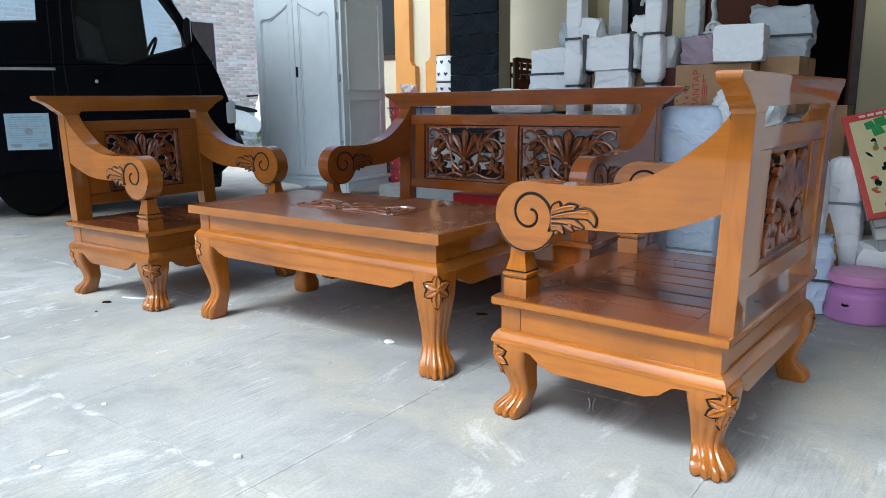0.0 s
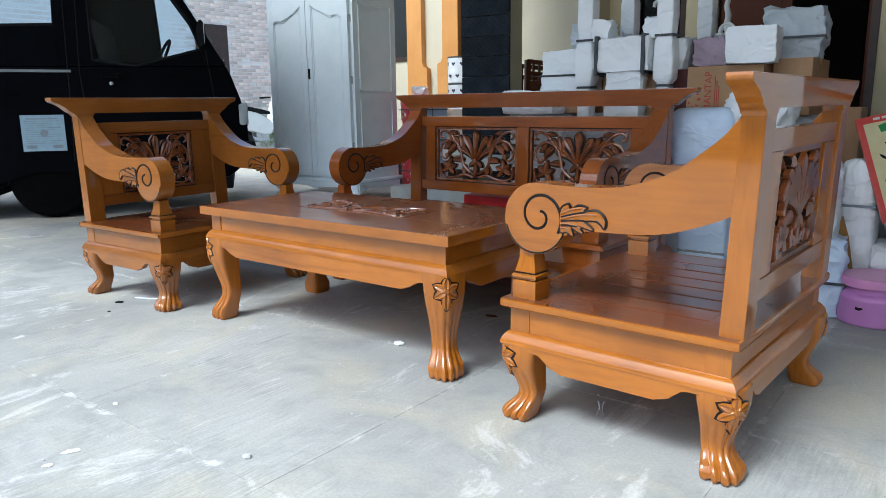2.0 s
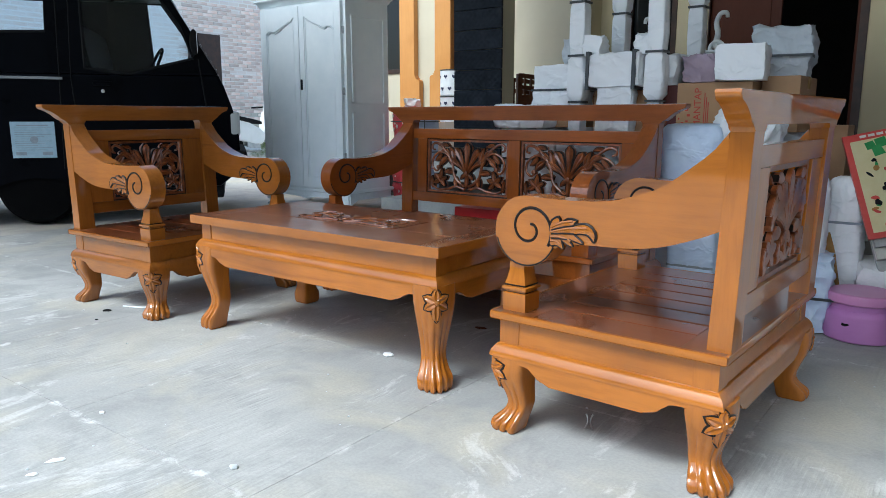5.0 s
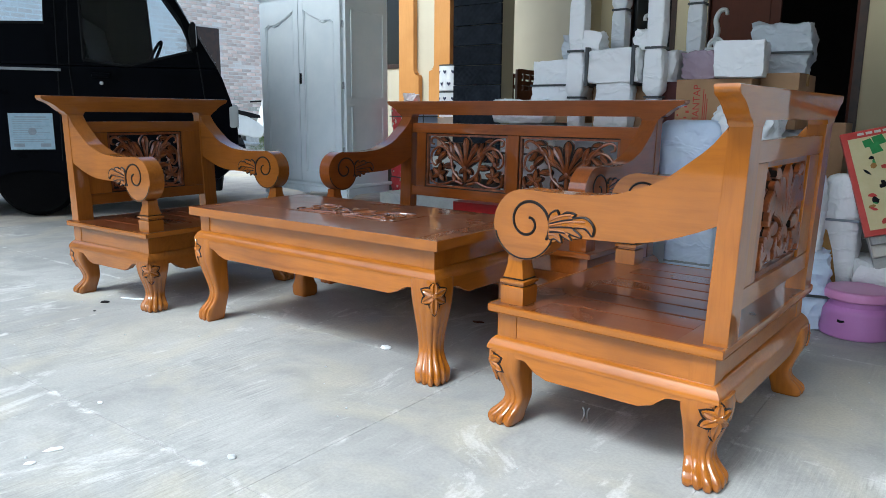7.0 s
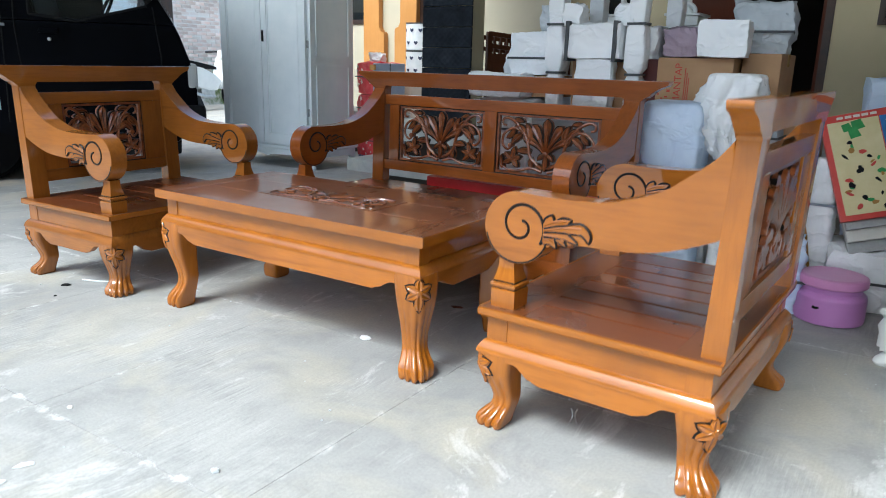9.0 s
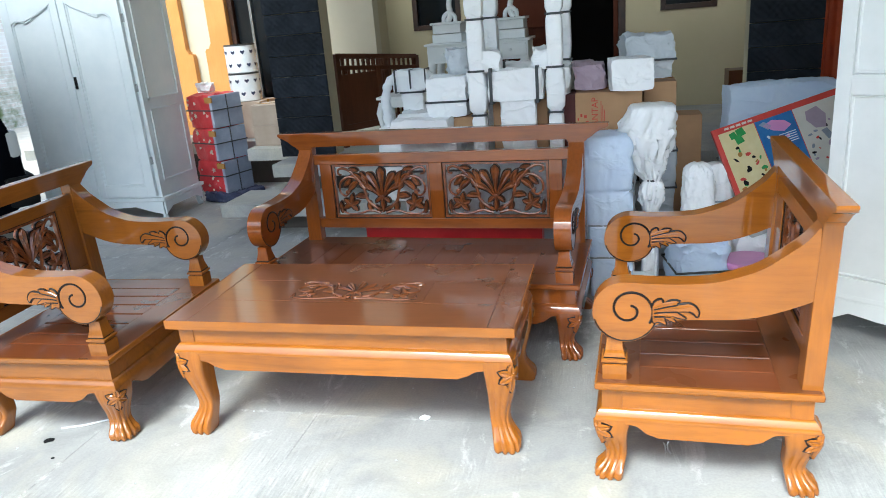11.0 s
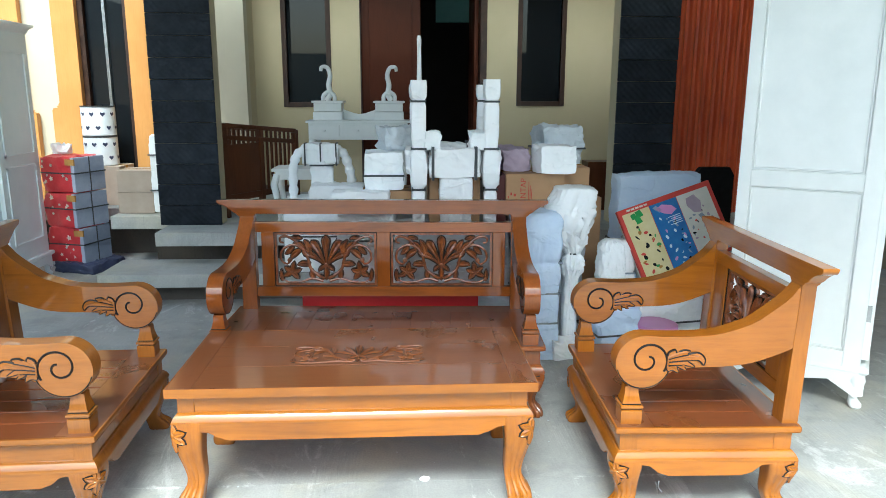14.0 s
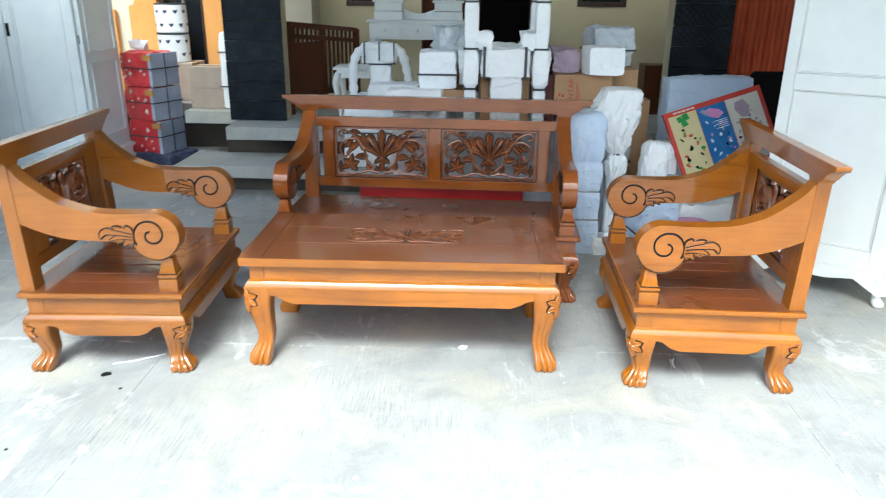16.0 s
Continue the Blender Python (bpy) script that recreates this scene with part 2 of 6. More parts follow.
black_paint.node_tree.nodes["Principled BSDF"].inputs["Specular IOR Level"].default_value = 0.03
rubber = speckled("rubber", (0.006, 0.006, 0.007), (0.015, 0.015, 0.015), 20, 0.8, 0, 0.3, 60)
rubber.node_tree.nodes["Principled BSDF"].inputs["Specular IOR Level"].default_value = 0.12
tyre_mat = speckled("tyre", (0.0015, 0.0015, 0.002), (0.004, 0.004, 0.004), 20, 0.9, 0, 0.3, 60)
tyre_mat.node_tree.nodes["Principled BSDF"].inputs["Specular IOR Level"].default_value = 0.05
sticker_mat = speckled("notice_paper", (0.30, 0.43, 0.52), (0.38, 0.51, 0.60), 30, 0.6)
chrome = speckled("dull_metal", (0.35, 0.36, 0.37), (0.55, 0.56, 0.57), 20, 0.35, 1.0)
grey_plastic = speckled("grey_plastic", (0.20, 0.21, 0.22), (0.28, 0.29, 0.30), 10, 0.5)
strap_mat = speckled("black_strap", (0.03, 0.034, 0.038), (0.06, 0.065, 0.07), 40, 0.5)
carton_mat = speckled("brown_carton", (0.33, 0.19, 0.095), (0.44, 0.27, 0.14), 5, 0.8, 0, 0.15, 25, 0.004, 0, 0.12)
carton_grey = speckled("grey_brown_carton", (0.30, 0.24, 0.19), (0.40, 0.33, 0.27), 5, 0.8, 0, 0.15, 25, 0.004, 0, 0.1)
maroon_card = speckled("maroon_carton", (0.085, 0.020, 0.018), (0.13, 0.035, 0.03), 5, 0.7, 0, 0.15, 25, 0.004)
tape_mat = speckled("brown_tape", (0.35, 0.18, 0.05), (0.46, 0.26, 0.08), 10, 0.25)
pink_plastic = speckled("lilac_plastic", (0.50, 0.20, 0.50), (0.60, 0.27, 0.60), 3, 0.32, 0, 0.03, 30, 0.003)
pink_lid = speckled("pink_plastic", (0.62, 0.25, 0.50), (0.70, 0.32, 0.58), 3, 0.32, 0, 0.03, 30, 0.003)
lilac_foam = speckled("mauve_foam", (0.34, 0.26, 0.32), (0.44, 0.35, 0.41), 6, 0.7, 0, 0.5, 18, 0.02)
paper_white = speckled("white_paper", (0.70, 0.74, 0.76), (0.80, 0.82, 0.83), 14, 0.7)
ink_grey = speckled("grey_ink", (0.22, 0.26, 0.30), (0.32, 0.36, 0.4), 30, 0.7)
red_ink = speckled("red_ink", (0.42, 0.04, 0.02), (0.5, 0.06, 0.03), 30, 0.7)
board_red = speckled("printed_red", (0.50, 0.04, 0.03), (0.6, 0.07, 0.05), 12, 0.35)
board_yellow = speckled("printed_cream", (0.62, 0.53, 0.26), (0.70, 0.62, 0.36), 12, 0.35)
board_blue = speckled("printed_blue", (0.02, 0.12, 0.36), (0.04, 0.2, 0.46), 12, 0.35)
board_white = speckled("printed_white", (0.62, 0.60, 0.52), (0.70, 0.68, 0.6), 12, 0.35)
green_ink = speckled("printed_green", (0.02, 0.2, 0.04), (0.05, 0.33, 0.08), 20, 0.4)
gift_red = speckled("red_wrapping", (0.48, 0.02, 0.03), (0.62, 0.05, 0.06), 8, 0.4, 0, 0.5, 12, 0.02)
gift_blue = speckled("grey_blue_wrapping", (0.26, 0.30, 0.40), (0.38, 0.42, 0.52), 8, 0.45, 0, 0.5, 12, 0.02)


def foam(name, a, b_, strength=0.6):
    """Packing foam sheet: white, creased and a little shiny."""
    m, n, l, b = node_mat(name, 0.5)
    v = coords(n, l)
    f = noise_tex(n, l, v, 5, 5, 0.6, 0.4)
    w = noise_tex(n, l, coords(n, l, (6, 6, 9)), 1.0, 3, 0.5, 0.35)
    c = noise_tex(n, l, coords(n, l, (16, 16, 9)), 1.0, 3, 0.5, 0.3)
    l.new(ramp(n, l, f, [(0.3, a), (0.7, b_)]), b.inputs["Base Color"])
    crease = ramp(n, l, w, [(0.44, (0,) * 3), (0.5, (1,) * 3), (0.56, (0.1,) * 3)])
    bump(n, l, b, mix(n, l, 0.6, crease, c), strength, 0.012)
    return m


foam_white = foam("white_foam_sheet", (0.88, 0.895, 0.90), (0.94, 0.95, 0.95))
foam_blue = foam("bluish_foam_sheet", (0.58, 0.70, 0.90), (0.70, 0.81, 0.95))
foam_grey = foam("grey_foam_sheet", (0.50, 0.54, 0.57), (0.64, 0.67, 0.69))


def glass_mat(name, tint, rough=0.02):
    m, n, l, b = node_mat(name, rough)
    b.inputs["Base Color"].default_value = (*tint, 1)
    b.inputs["Specular IOR Level"].default_value = 0.35
    return m


dark_glass = glass_mat("dark_glass", (0.008, 0.010, 0.012))
car_glass = glass_mat("tinted_glass", (0.84, 0.92, 0.97), 0.0)
car_glass.node_tree.nodes["Principled BSDF"].inputs["Transmission Weight"].default_value = 1.0
car_glass.node_tree.nodes["Principled BSDF"].inputs["IOR"].default_value = 1.2


# ---- mesh helpers ----
def even_normals(bm, limit):
    """Normals weighted by area inside each smooth patch, so that broad faces stay flat."""
    cosl = math.cos(radians(limit))
    out = []
    for f in bm.faces:
        for lp in f.loops:
            v = lp.vert
            seen, stack = {f}, [f]
            total = Vector((0, 0, 0))
            while stack:
                g = stack.pop()
                total += g.normal * g.calc_area()
                for e in g.edges:
                    if v in e.verts:
                        for o in e.link_faces:
                            if o not in seen and o.normal.dot(g.normal) > cosl:
                                seen.add(o)
                                stack.append(o)
            out.append(total.normalized())
    return out


def part(name, bm, material, parent=None, label="", smooth=35):
    """Links a bmesh as one mesh object, under its thing if one is given."""
    bmesh.ops.remove_doubles(bm, verts=bm.verts, dist=1e-6)
    bmesh.ops.recalc_face_normals(bm, faces=bm.faces)
    bm.normal_update()
    normals = even_normals(bm, smooth) if smooth and len(bm.faces) < 400 else None
    me = bpy.data.meshes.new(name)
    bm.to_mesh(me)
    bm.free()
    for mt in material if isinstance(material, (list, tuple)) else [material]:
        me.materials.append(mt)
    if smooth:
        me.polygons.foreach_set("use_smooth", [True] * len(me.polygons))
        me.set_sharp_from_angle(angle=radians(smooth))
        if normals:
            me.normals_split_custom_set(normals)
    ob = new(name, me)
    if parent is not None:
        ob.parent = parent
    if label:
        ob["label"] = label
    return ob


def thing(name, label, category, group="", at=None, kind=""):
    ob = new(name)
    ob.empty_display_size = 0.1
    if at is not None:
        ob.matrix_basis = at
    return tagged(ob, label, category, group, kind)


def box(bm, x0, x1, y0, y1, z0, z1, bevel=0.0, mi=0):
    vs = [bm.verts.new((x, y, z)) for x in (x0, x1) for y in (y0, y1) for z in (z0, z1)]
    fs = [bm.faces.new([vs[i] for i in f]) for f in ((0, 1, 3, 2), (4, 6, 7, 5), (0, 4, 5, 1), (2, 3, 7, 6), (0, 2, 6, 4), (1, 5, 7, 3))]
    for f in fs:
        f.material_index = mi
    if bevel:
        es = list({e for f in fs for e in f.edges})
        bmesh.ops.bevel(bm, geom=es, offset=bevel, segments=2, affect="EDGES", profile=0.6)
    return bm


def boxed(*a, **k):
    return box(bmesh.new(), *a, **k)


def prism(bm, pts, d0, d1, put, bevel=0.0, mi=0):
    """A flat outline pts (a, b), thick from d0 to d1; put(a, b, d) gives the place."""
    n = len(pts)
    lo = [bm.verts.new(put(a, b, d0)) for a, b in pts]
    hi = [bm.verts.new(put(a, b, d1)) for a, b in pts]
    fs = [bm.faces.new(lo), bm.faces.new(hi[::-1])]
    caps = [e for f in fs for e in f.edges]
    for k in range(n):
        fs.append(bm.faces.new((lo[k], lo[(k + 1) % n], hi[(k + 1) % n], hi[k])))
    for f in fs:
        f.material_index = mi
    if bevel:
        bmesh.ops.bevel(bm, geom=caps, offset=bevel, segments=2, affect="EDGES", profile=0.6)
    return bm


def loft(bm, rings, closed=True, caps=True, mi=0):
    vs = [[bm.verts.new(p) for p in r] for r in rings]
    m = len(vs[0])
    for a, b in zip(vs, vs[1:]):
        for k in range(m if closed else m - 1):
            f = bm.faces.new((a[k], a[(k + 1) % m], b[(k + 1) % m], b[k]))
            f.material_index = mi
    if caps and closed:
        for r in (vs[0], vs[-1][::-1]):
            bm.faces.new(r).material_index = mi
    return bm


def tube(bm, pts, radii, n=8, mi=0):
    pts = [Vector(p) for p in pts]
    if isinstance(radii, (int, float)):
        radii = [radii] * len(pts)
    rings, up = [], None
    for k, p in enumerate(pts):
        d = (pts[min(k + 1, len(pts) - 1)] - pts[max(k - 1, 0)]).normalized()
        if up is None:
            up = d.orthogonal().normalized()
        up = (up - d * up.dot(d)).normalized()
        side = d.cross(up)
        rings.append([p + radii[k] * (math.cos(2 * math.pi * j / n) * up + math.sin(2 * math.pi * j / n) * side) for j in range(n)])
    return loft(bm, rings, mi=mi)


def lathe(bm, prof, n=32, cx=0, cy=0, mi=0):
    """A turned body from (radius, height) pairs."""
    return loft(bm, [[(cx + r * math.cos(2 * math.pi * k / n), cy + r * math.sin(2 * math.pi * k / n), z) for k in range(n)] for r, z in prof], mi=mi)


def rect_loft(bm, hx, hy, prof, mi=0):
    """A rectangular body whose sides follow prof: (out, z)."""
    return loft(bm, [[(-hx - o, -hy - o, z), (hx + o, -hy - o, z), (hx + o, hy + o, z), (-hx - o, hy + o, z)] for o, z in prof], mi=mi)


def smooth_line(ctrl, n):
    """Catmull-Rom through control points of any dimension."""
    c = [np.array(p, float) for p in ctrl]
    c = [2 * c[0] - c[1]] + c + [2 * c[-1] - c[-2]]
    out = []
    segs = len(c) - 3
    for i in range(n + 1):
        u = i / n * segs
        k = min(int(u), segs - 1)
        t = u - k
        p0, p1, p2, p3 = c[k:k + 4]
        out.append(tuple(0.5 * (2 * p1 + (p2 - p0) * t + (2 * p0 - 5 * p1 + 4 * p2 - p3) * t * t + (3 * p1 - p0 - 3 * p2 + p3) * t ** 3)))
    return out


def leaf_width(t, club):
    """Half width along a leaf: a spindle, or a club with a round tip."""
    if club:
        return (0.22 + 0.78 * min(1.0, t / 0.80) ** 1.3) * (1.0 if t < 0.80 else math.sqrt(max(0.04, 1 - ((t - 0.80) / 0.20) ** 2)))
    return math.sin(math.pi * min(1, 0.10 + 0.9 * t)) ** 0.7 + 0.06


def blade(bm, spine, width, put, high=0.008, back=-0.006, teeth=0.0, rim=0.0, club=False):
    """A carved leaf along a flat spine: raised flanks, a sunk vein, dark-stained sides."""
    n = len(spine)
    rings = []
    for k, (a, b) in enumerate(spine):
        p, q = spine[max(k - 1, 0)], spine[min(k + 1, n - 1)]
        d = math.hypot(q[0] - p[0], q[1] - p[1]) or 1
        nx, ny = -(q[1] - p[1]) / d, (q[0] - p[0]) / d
        t = k / (n - 1)
        w = width * leaf_width(t, club) * (1 + teeth * (k % 2))
        row = []
        waist = max(back * 0.5, -0.006)
        for s, h in ((-1.04, back), (-1, waist), (-1, high * 0.25), (-0.55, high), (0, high * 0.45), (0.55, high), (1, high * 0.25), (1, waist), (1.04, back)):
            row.append(put(a + nx * w * s, b + ny * w * s, h))
        rings.append(row)
    vs = [[bm.verts.new(p) for p in r] for r in rings]
    m = 9
    for u, v in zip(vs, vs[1:]):
        for j in range(m):
            f = bm.faces.new((u[j], u[(j + 1) % m], v[(j + 1) % m], v[j]))
            f.material_index = 1 if j in (1, 6) else 0
    for r in (vs[0], vs[-1]):
        bm.faces.new(r).material_index = 1
    if rim:
        left, right = [], []
        for k, (a, b) in enumerate(spine):
            p, q = spine[max(k - 1, 0)], spine[min(k + 1, n - 1)]
            d = math.hypot(q[0] - p[0], q[1] - p[1]) or 1
            nx, ny = -(q[1] - p[1]) / d, (q[0] - p[0]) / d
            w = width * leaf_width(k / (n - 1), club) + rim
            left.append((a + nx * w, b + ny * w))
            right.append((a - nx * w, b - ny * w))
        a, b = spine[-1]
        p = spine[-2]
        d = math.hypot(a - p[0], b - p[1])
        tip = (a + (a - p[0]) / d * rim, b + (b - p[1]) / d * rim)
        foot = back + 0.0012
        rows = [[put(*l_, foot), put(*l_, waist), put(*l_, high * 0.16), put(*r_, high * 0.16), put(*r_, waist), put(*r_, foot)] for l_, r_ in zip(left, right)]
        rows.append([put(*tip, foot), put(*tip, waist), put(*tip, high * 0.16), put(*tip, high * 0.15), put(*tip, waist - 0.0002), put(*tip, foot - 0.0002)])
        first = len(bm.faces)
        loft(bm, rows, mi=1)
        bm.faces.ensure_lookup_table()
        for k in range(first, first + 6 * (len(rows) - 1)):
            if (k - first) % 6 not in (1, 2, 3):
                bm.faces[k].material_index = 0


def arc_spine(a, b, ang, length, bend, n=7):
    """A curved spine from (a, b): starts at ang (degrees) and turns by bend on the way."""
    out, x, y = [(a, b)], a, b
    for k in range(n - 1):
        g = radians(ang + bend * (k + 0.5) / (n - 1))
        x, y = x + length / (n - 1) * math.cos(g), y + length / (n - 1) * math.sin(g)
        out.append((x, y))
    return out


def cord(bm, pts, r, put, lift=0.0, mi=0, n=6):
    tube(bm, [put(a, b, lift) for a, b in pts], r, n, mi)


# ---- the setting ----
def structure(name, bm, material, label, smooth=0):
    return tagged(part(name, bm, material, None, "", smooth), label, name.split("_")[0], kind="structure")


bm = bmesh.new()
box(bm, -300, 300, -300, 300, -0.30, -0.012)
structure("ground", bm, ground_mat, "bright bare yard ground in front of the porch")

# porch floor of cast concrete slabs with narrow joints
floor = new("floor")
tagged(floor, "grey brushed concrete floor with pale cement smears", "floor", kind="structure")
xs = [-5.45] + [-5.17 + 0.787 * k for k in range(11)]
ys = [-3.548 + 0.887 * k for k in range(12)]
for i in range(len(xs) - 1):
    for j in range(len(ys) - 1):
        bm = boxed(xs[i] + 0.0008, xs[i + 1] - 0.0008, ys[j] + 0.0008, ys[j + 1] - 0.0008, -0.10, 0.0)
        part("slab", bm, floor_mat, floor, smooth=0)
bm = boxed(-5.45, 2.70, -3.548, 6.209, -0.12, -0.0018)
part("joint_bed", bm, step_mat, floor, smooth=0)

# terrace in front of the house, with its step
bm = boxed(-3.67, 0.9, 4.04, 4.50, 0.125, 0.214, 0.006)
structure("step_low", bm, step_mat, "worn pale concrete step slab below the terrace", 30)
bm = boxed(-3.39, 0.9, 4.36, 5.07, 0.335, 0.43, 0.006)
structure("step_high", bm, step_mat, "pale concrete plinth slab carrying the slate pillars", 30)
bm = boxed(-6.6, 3.0, 5.50, 9.5, 0.33, 0.43, 0.006)
box(bm, -3.96, 3.0, 5.07, 5.502, 0.33, 0.4295)
structure("terrace", bm, step_mat, "raised concrete terrace before the house door", 30)


# risers set back under the slabs, their shade painted in as dark colour
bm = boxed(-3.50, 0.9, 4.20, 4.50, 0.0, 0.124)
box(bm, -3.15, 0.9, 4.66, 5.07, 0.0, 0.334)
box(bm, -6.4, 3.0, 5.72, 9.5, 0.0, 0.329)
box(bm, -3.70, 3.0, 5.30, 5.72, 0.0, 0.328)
structure("step_riser", bm, shaded_riser_mat, "concrete risers set back under the slabs, coloured dark for their shade")


def pillar(name, x0, x1, y0, y1, z0, top):
    """Plastered square pillar with split slate courses on its front."""
    ob = structure(name, boxed(x0, x1, y0 + 0.02, y1, z0, top), wall_yellow, "cream pillar faced with dark slate courses")
    random.seed(name)
    z = z0
    while z < top:
        h = 0.148
        d = random.uniform(-0.003, 0.004)
        bm = boxed(x0 - 0.006, x1 + 0.006, y0 - d, y0 + 0.0195, z + 0.0015, min(top, z + h) - 0.0015, 0.004)
        part("slate_course", bm, slate, ob)
        z += h


pillar("pillar_left", -3.435, -3.010, 4.66, 4.85, 0.43, 3.299)
pillar("pillar_right", -0.135, 0.280, 4.60, 4.80, 0.43, 3.299)


def wall_with_holes(name, material, x0, x1, y0, y1, z0, z1, holes, label):
    """A wall along x, from y0 to y1 thick, with rectangular openings (x0, x1, z0, z1)."""
    bm = bmesh.new()
    cuts = sorted({x0, x1, *[h[0] for h in holes], *[h[1] for h in holes]})
    for a, b in zip(cuts, cuts[1:]):
        z = z0
        for h in sorted((h for h in holes if h[0] <= a and h[1] >= b), key=lambda h: h[2]):
            if h[2] > z:
                box(bm, a, b, y0, y1, z, h[2])
            z = h[3]
        if z < z1:
            box(bm, a, b, y0, y1, z, z1)
    return structure(name, bm, material, label)


# unseen roof height, set so that enough light reaches the back
TOP = 3.30
# recessed back wall with the house door and two narrow windows
wall_with_holes("wall_back", wall_yellow, -3.07, 0.60, 6.50, 6.65, 0.43, TOP,
                [(-2.81, -2.35, 1.25, 2.6), (-2.075, -0.865, 0.43, 2.55), (-0.57, -0.10, 1.265, 2.6)], "cream plastered house wall behind the terrace")
# projecting wall at the left with two tall windows in orange surrounds
wall_with_holes("wall_left_bay", wall_pale, -6.6, -3.07, 6.10, 6.25, 0.0, TOP,
                [(-5.78, -5.165, 1.28, 2.6), (-4.49, -4.06, 0.55, 2.6)], "pale cream wall with tall orange-framed windows")
structure("wall_bay_return", boxed(-3.20, -3.07, 6.25, 6.50, 0.0, TOP), wall_yellow, "short cream return of the house wall")
# unseen wall, added to close the porch and cut light from the right
structure("wall_porch_right", boxed(2.2, 2.35, -0.8, 9.5, 0.0, TOP), wall_dimmed, "unseen darkened side wall added to cut light from the right")
structure("wall_right_bay", boxed(0.60, 0.75, 5.2, 6.65, 0.43, TOP), wall_yellow, "cream return wall beside the shutter")
structure("wall_house_end", boxed(-6.75, -6.6, 6.10, 9.5, 0.0, TOP), wall_pale, "cream end wall of the house")
# unseen walls round the yard behind the eye, added to block parts of the sky
structure("wall_street", boxed(-20.0, 12.0, -9.2, -9.0, -0.1, 2.6), wall_pale, "unseen plain wall added across the yard to block low sky")
structure("wall_left_yard", boxed(-7.7, -7.5, -9.0, -0.2, -0.1, 3.2), step_mat, "unseen grey wall added to block sky from the left")
structure("wall_side_yard", boxed(4.8, 5.0, -9.0, 2.4, -0.1, 4.2), wall_pale, "unseen plain wall added to block sky from the right")
# rooms behind the openings, near-black surfaces stand in for the missing light
structure("wall_room", boxed(-6.6, 3.0, 9.35, 9.5, 0.43, TOP), unlit_mat, "far room wall coloured near black for the unlit inside")
structure("wall_inner", boxed(-1.30, 1.2, 7.6, 7.7, 2.15, TOP), teal, "teal valance inside the doorway")
structure("ceiling_room", boxed(-6.6, 3.0, 6.66, 9.35, TOP, TOP + 0.1), unlit_mat, "inner room ceiling coloured near black for the unlit inside")
# unseen ceiling, gaps left at the house and far left to let light in
bm = boxed(-8.0, 3.0, -0.15, 3.1, TOP, TOP + 0.12)
box(bm, -3.9, 3.0, 3.1, 5.25, TOP, TOP + 0.12)
box(bm, -3.9, 3.0, 5.58, 6.66, TOP, TOP + 0.12)
# unseen beam, added to trim the sky that reaches the furniture
structure("beam_front", boxed(-8.0, 3.0, -0.20, -0.05, 3.12, TOP - 0.002), ceiling_mat, "unseen beam added along the roof edge to cut the sky")
structure("ceiling", bm, ceiling_mat, "unseen pale porch ceiling with open strips added to light the house")


def window_fill(name, x0, x1, y, z0, z1, bars=1):
    ob = structure(name, boxed(x0, x1, y + 0.05, y + 0.06, z0, z1), dark_glass, "narrow window with dark glass and dark frame")
    ob["category"] = "window"
    bm = bmesh.new()
    f = 0.045
    for a0, a1, b0, b1 in ((x0, x0 + f, z0, z1), (x1 - f, x1, z0, z1), (x0 + f, x1 - f, z0, z0 + f), (x0 + f, x1 - f, z1 - f, z1)):
        box(bm, a0, a1, y - 0.012, y + 0.05, b0, b1, 0.004)
    part("window_frame", bm, frame_dark, ob)
    for k in range(bars):
        c = x0 + (x1 - x0) * (k + 1) / (bars + 1)
        part("glazing_bar", boxed(c - 0.012, c + 0.012, y + 0.01, y + 0.049, z0 + f, z1 - f), frame_dark if bars > 1 else chrome, ob)
    return ob


window_fill("window_1", -2.81, -2.35, 6.50, 1.25, 2.6, 0)
window_fill("window_2", -0.57, -0.10, 6.50, 1.265, 2.6, 0)
window_fill("window_3", -4.49, -4.06, 6.10, 0.55, 2.6, 1)
window_fill("window_4", -5.78, -5.165, 6.10, 1.28, 2.6, 0)


def surround(name, x_in, way, z_mid):
    """One side of an orange window surround: wide foot, rounded step, narrower strip above."""
    w0, w1 = 0.27, 0.20
    pts = [(0, 0.43), (w0, 0.43), (w0, z_mid - 0.02), (w0 - 0.01, z_mid), (w1 + 0.02, z_mid), (w1 + 0.02, z_mid + 0.015), (w1 - 0.01, z_mid + 0.02)]
    pts += [(w1 + 0.02 - 0.02 * math.cos(g), z_mid + 0.06 + 0.04 * math.sin(g)) for g in np.linspace(-1.2, 0, 5)] + [(w1, 2.7), (0, 2.7)]
    bm = bmesh.new()
    prism(bm, [(x_in + way * a, b) for a, b in pts], 6.03, 6.097, lambda a, b, d: (a, d, b), 0.006)
    ob = structure(name, bm, orange_wood, "orange painted window surround with a stepped edge", 30)
    ob["category"] = "window surround"


surround("trim_a", -4.49, -1, 1.24)
surround("trim_b", -4.06, 1, 1.24)
surround("trim_c", -5.165, 1, 1.20)
surround("trim_d", -5.78, -1, 1.20)

# house door: frame, one closed leaf, the other leaf open
door = structure("door_1", boxed(-2.065, -1.50, 6.54, 6.58, 0.432, 2.50, 0.004), door_wood, "red-brown panelled house door, one leaf open")
for x0, x1, z0, z1 in ((-1.99, -1.80, 0.55, 1.1), (-1.77, -1.58, 0.55, 1.1), (-1.99, -1.58, 1.2, 2.3)):
    part("door_panel", boxed(x0, x1, 6.528, 6.541, z0, z1, 0.006), door_wood, door)
bm = bmesh.new()
